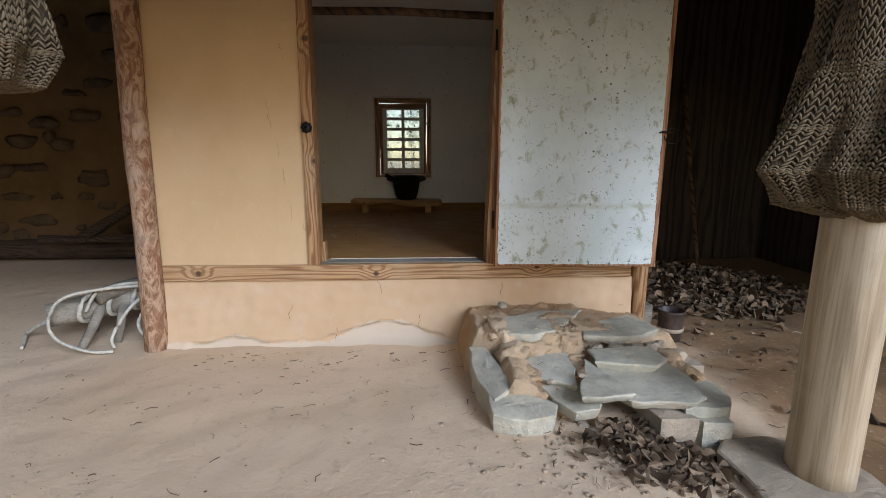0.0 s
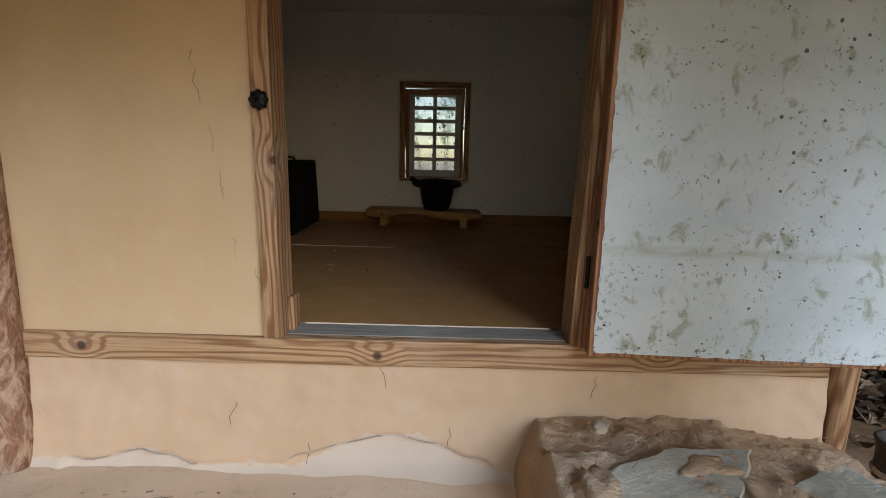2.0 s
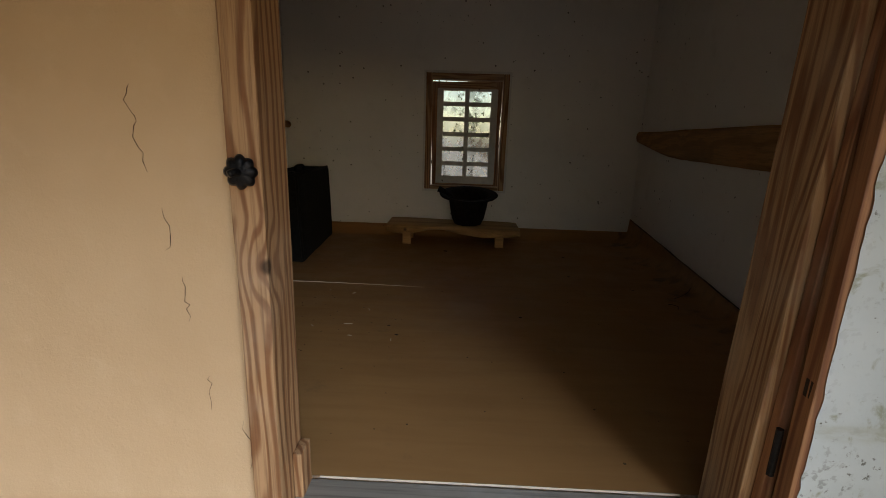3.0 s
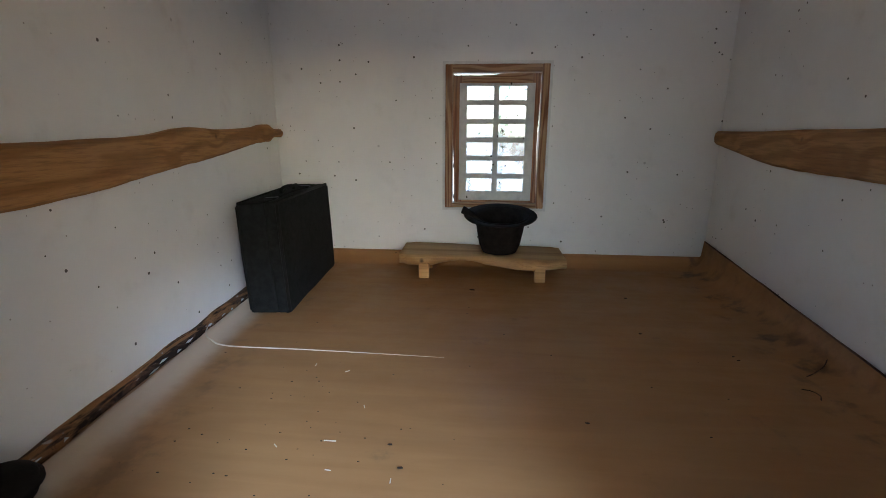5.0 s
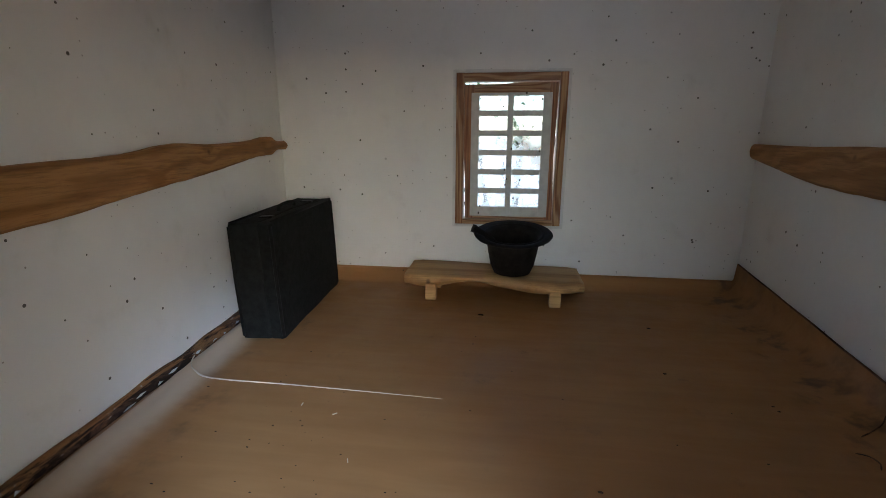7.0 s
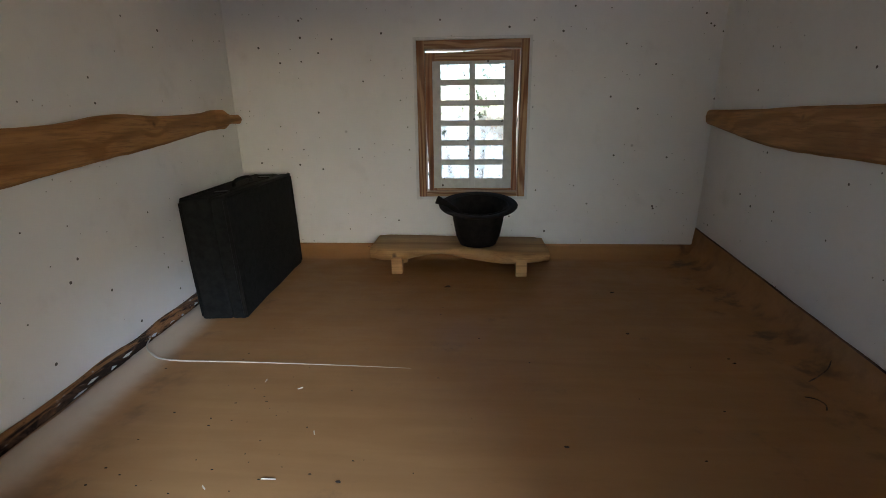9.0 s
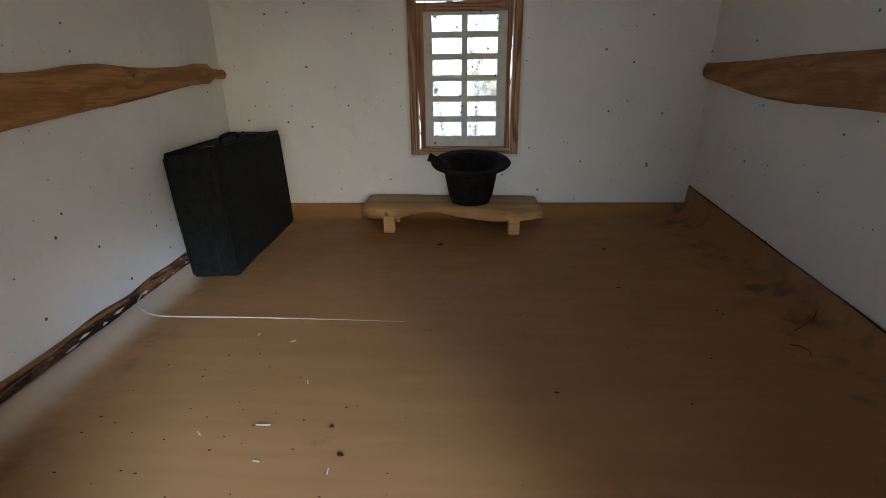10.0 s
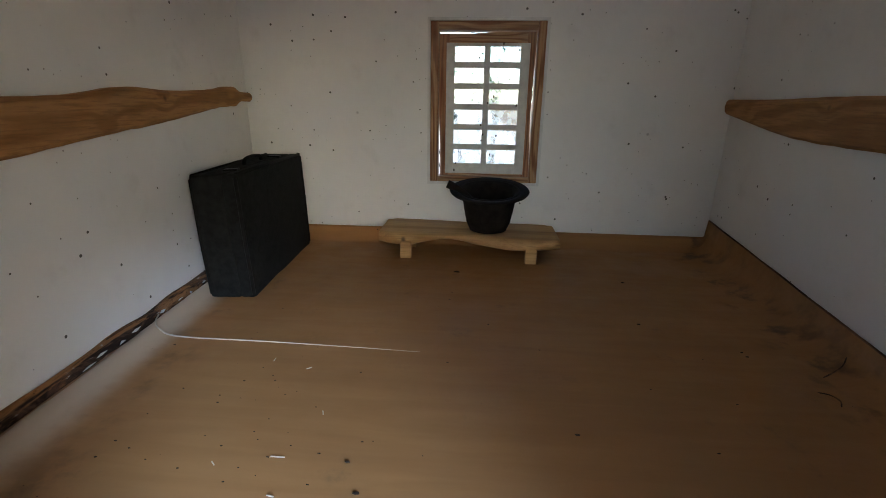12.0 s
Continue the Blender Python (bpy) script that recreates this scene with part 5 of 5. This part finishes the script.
# ---- suitcase ----
def suitcase():
    at = Vector((-1.385, 6.385, FLOOR + 0.004))
    case = thing("suitcase", at, "worn black cloth suitcase standing against the wall", "suitcase")
    L, W, H = 0.97, 0.245, 0.656
    lean = Matrix.Translation(at) @ Matrix.Rotation(radians(2.5), 4, "Z") @ Matrix.Rotation(radians(-2.0), 4, "Y")

    def shaped(bm):
        for v in bm.verts:
            v.co += noise.noise_vector(v.co * 3.0) * 0.010
        bm.transform(lean)
        return bm
    def shell(y0, y1, x0, x1):
        bm = box(x0, x1, y0, y1, 0.0, H, 0.016)
        bmesh.ops.subdivide_edges(bm, edges=[e for e in bm.edges if e.calc_length() > 0.12], cuts=5, use_grid_fill=True)
        return shaped(bm)
    part("body", shell(-L / 2, L / 2, -W / 2, W * 0.18), CASE_CLOTH, case, smooth=True)
    part("lid", shell(-L / 2 + 0.0015, L / 2 - 0.0015, W * 0.18 - 0.004, W / 2), CASE_CLOTH, case, smooth=True)
    for x in (-W / 2 + 0.008, W / 2 - 0.008):
        for y in (-L / 2 + 0.004, L / 2 - 0.004):
            part("edge_piping", shaped(tube([(x, y, 0.02), (x, y, H / 2), (x, y, H - 0.02)], 0.010, 8)), CASE_TRIM, case, smooth=True)
        part("edge_piping", shaped(tube([(x, -L / 2 + 0.02, H - 0.004), (x, 0, H - 0.004), (x, L / 2 - 0.02, H - 0.004)], 0.010, 8)), CASE_TRIM, case, smooth=True)
    part("handle", shaped(tube(spline([(0.0, -0.12, H), (0.0, -0.09, H + 0.028), (0.0, 0.09, H + 0.028), (0.0, 0.12, H)], 5), 0.011, 8)), CASE_TRIM, case, smooth=True)
    for y in (-0.3, 0.3):
        part("clasp", shaped(box(-0.03, 0.05, y - 0.02, y + 0.02, H - 0.004, H + 0.008, 0.003)), BLACK_IRON, case)
    for y in (-L / 2 + 0.03, L / 2 - 0.03):
        part("foot", shaped(lathe([(0.014, -0.004), (0.016, 0.0), (0.012, 0.008)], (W / 2 - 0.03, y, 0.0), 12)), CASE_TRIM, case)


suitcase()


# ---- bench and cauldron ----
def bench():
    at = Vector((-0.735, 6.64, FLOOR + 0.004))
    seat = thing("low_bench", at, "low pale pine bench with a natural wavy edge", "bench")
    bm = bmesh.new()
    rows = []
    n = 40
    zt = 0.172
    for i in range(n + 1):
        t = i / n
        x = at.x + 1.205 * t
        front = at.y + 0.01 - 0.05 * math.sin(t * math.pi) * 0 + 0.045 * math.sin(min(1, max(0, (t - 0.13) / 0.75)) * math.pi) - 0.05 * t + 0.012 * math.sin(t * 14)
        back = at.y + 0.43 - 0.02 * t + 0.008 * math.sin(t * 9)
        if t < 0.03 or t > 0.97:
            front, back = front + 0.02, back - 0.02
        drop = 0.074 - 0.030 * math.sin(min(1, max(0, (t - 0.18) / 0.35)) * math.pi) + 0.012 * math.sin(t * 11)
        tz = at.z + zt - 0.012 * t
        rows.append([bm.verts.new(c) for c in ((x, front + 0.03, tz - drop), (x, front + 0.006, tz - drop * 0.75), (x, front, tz - drop * 0.4), (x, front + 0.012, tz - 0.004), (x, front + 0.05, tz), (x, (front + back) / 2, tz), (x, back - 0.01, tz), (x, back, tz - 0.015), (x, back - 0.01, tz - 0.055))])
    for a, b in zip(rows, rows[1:]):
        for k in range(9):
            bm.faces.new((a[k], a[(k + 1) % 9], b[(k + 1) % 9], b[k]))
    bm.faces.new(rows[0][::-1])
    bm.faces.new(rows[-1])
    part("plank", bm, BENCH_WOOD, seat, smooth=True)
    for x, y in ((-0.55, 6.68), (0.285, 6.645), (-0.55, 6.93), (0.30, 6.90)):
        part("leg", box(x - 0.037, x + 0.037, y - 0.03, y + 0.03, at.z, at.z + 0.115, 0.005), BENCH_WOOD, seat)


bench()


def cauldron():
    at = Vector((0.0, 6.82, FLOOR + 0.169))
    pot = thing("cauldron", at, "black cast-iron pot with a broad flat rim", "pot")
    prof = [(0.09, 0.0), (0.125, 0.012), (0.150, 0.07), (0.168, 0.16), (0.180, 0.235), (0.190, 0.262), (0.230, 0.268), (0.262, 0.276), (0.268, 0.284), (0.262, 0.290), (0.225, 0.284), (0.190, 0.278), (0.172, 0.262), (0.158, 0.18), (0.14, 0.08), (0.09, 0.03)]

    def tipped(bm):
        """The rim dips towards the door; the foot stays level."""
        for v in bm.verts:
            v.co.z += 0.15 * (v.co.y - at.y) * max(0, min(1, (v.co.z - at.z) / 0.27))
        return bm
    part("body", tipped(lathe(prof, at, 56)), IRON, pot, smooth=True)
    part("rim_ring", tipped(lathe([(0.190, 0.2795), (0.197, 0.287), (0.203, 0.2865), (0.208, 0.281)], at, 56, False)), IRON, pot, smooth=True)
    ladle = thing("ladle", at + Vector((-0.20, -0.10, 0.30)), "dark wooden ladle resting in the iron pot", "ladle")
    part("handle", tube(spline([at + Vector((-0.275, -0.10, 0.335)), at + Vector((-0.20, -0.09, 0.300)), at + Vector((-0.12, -0.07, 0.235)), at + Vector((-0.06, -0.05, 0.15))], 5), [0.028, 0.027, 0.025, 0.023, 0.021, 0.019, 0.017, 0.016, 0.015, 0.014, 0.014, 0.014, 0.014, 0.014, 0.014, 0.014], 10), IRON, ladle, smooth=True)
    part("bowl", lathe([(0.01, 0.0), (0.04, 0.012), (0.05, 0.035), (0.046, 0.036), (0.035, 0.016), (0.01, 0.006)], at + Vector((-0.03, -0.03, 0.055)), 20), IRON, ladle, smooth=True)


cauldron()


def small_bowl():
    at = Vector((-1.475, 4.43, FLOOR + 0.01))
    bowl = thing("black_bowl", at, "black bowl on the floor by the wall", "bowl")
    part("body", lathe([(0.05, 0.0), (0.085, 0.02), (0.10, 0.06), (0.09, 0.085), (0.06, 0.10), (0.01, 0.105)], at, 32), IRON, bowl, smooth=True)
    part("rim", lathe([(0.096, 0.05), (0.106, 0.055), (0.106, 0.065), (0.096, 0.07)], at, 32, False), IRON, bowl, smooth=True)


small_bowl()


# ---- crumbs on the vinyl ----
def floor_crumbs():
    rnd = random.Random(17)
    bm = bmesh.new()
    spots = [(-0.432, 4.80, 0.006), (-0.378, 4.69, 0.007), (1.08, 5.576, 0.005), (1.085, 5.54, 0.005), (0.268, 4.981, 0.006), (-0.19, 6.42, 0.012), (0.80, 6.35, 0.008), (0.72, 5.80, 0.007)]
    for k in range(110):
        x, y = rnd.uniform(-1.4, 1.35), 3.9 + 3.0 * rnd.random() ** 1.5
        if k < 70:
            x, y = rnd.gauss(-0.8, 0.35), rnd.gauss(4.8, 0.45)
        if not (left_x(y) + 0.2 < x < 1.25 and 3.85 < y < 6.6):
            continue
        spots.append((x, y, rnd.uniform(0.0012, 0.0036)))
    for i, (x, y, s) in enumerate(spots):
        join(bm, boulder((x, y, FLOOR + 0.003 + s * 0.35), (s * 1.5, s * 0.7, s * 0.4), i * 1.7, 1, 0.5))
    tagged(part("floor_crumbs", bm, CRUMB), "dark crumbs and dead insects on the vinyl", "crumbs", kind="stuff")
    bm = bmesh.new()
    tube([(-0.665, 4.80, FLOOR + 0.006), (-0.622, 4.80, FLOOR + 0.006)], 0.002, 6, bm)
    for k in range(8):
        x, y, a = rnd.gauss(-0.85, 0.3), rnd.gauss(4.75, 0.35), rnd.uniform(0, 6.28)
        if left_x(y) + 0.2 < x < 1.2 and y > 3.85:
            tube([(x, y, FLOOR + 0.006), (x + 0.02 * math.cos(a), y + 0.02 * math.sin(a), FLOOR + 0.006)], 0.002, 5, bm)
    tagged(part("straw_bits", bm, WHITE_EDGE), "pale bits of straw on the vinyl", "straw", kind="stuff")


floor_crumbs()
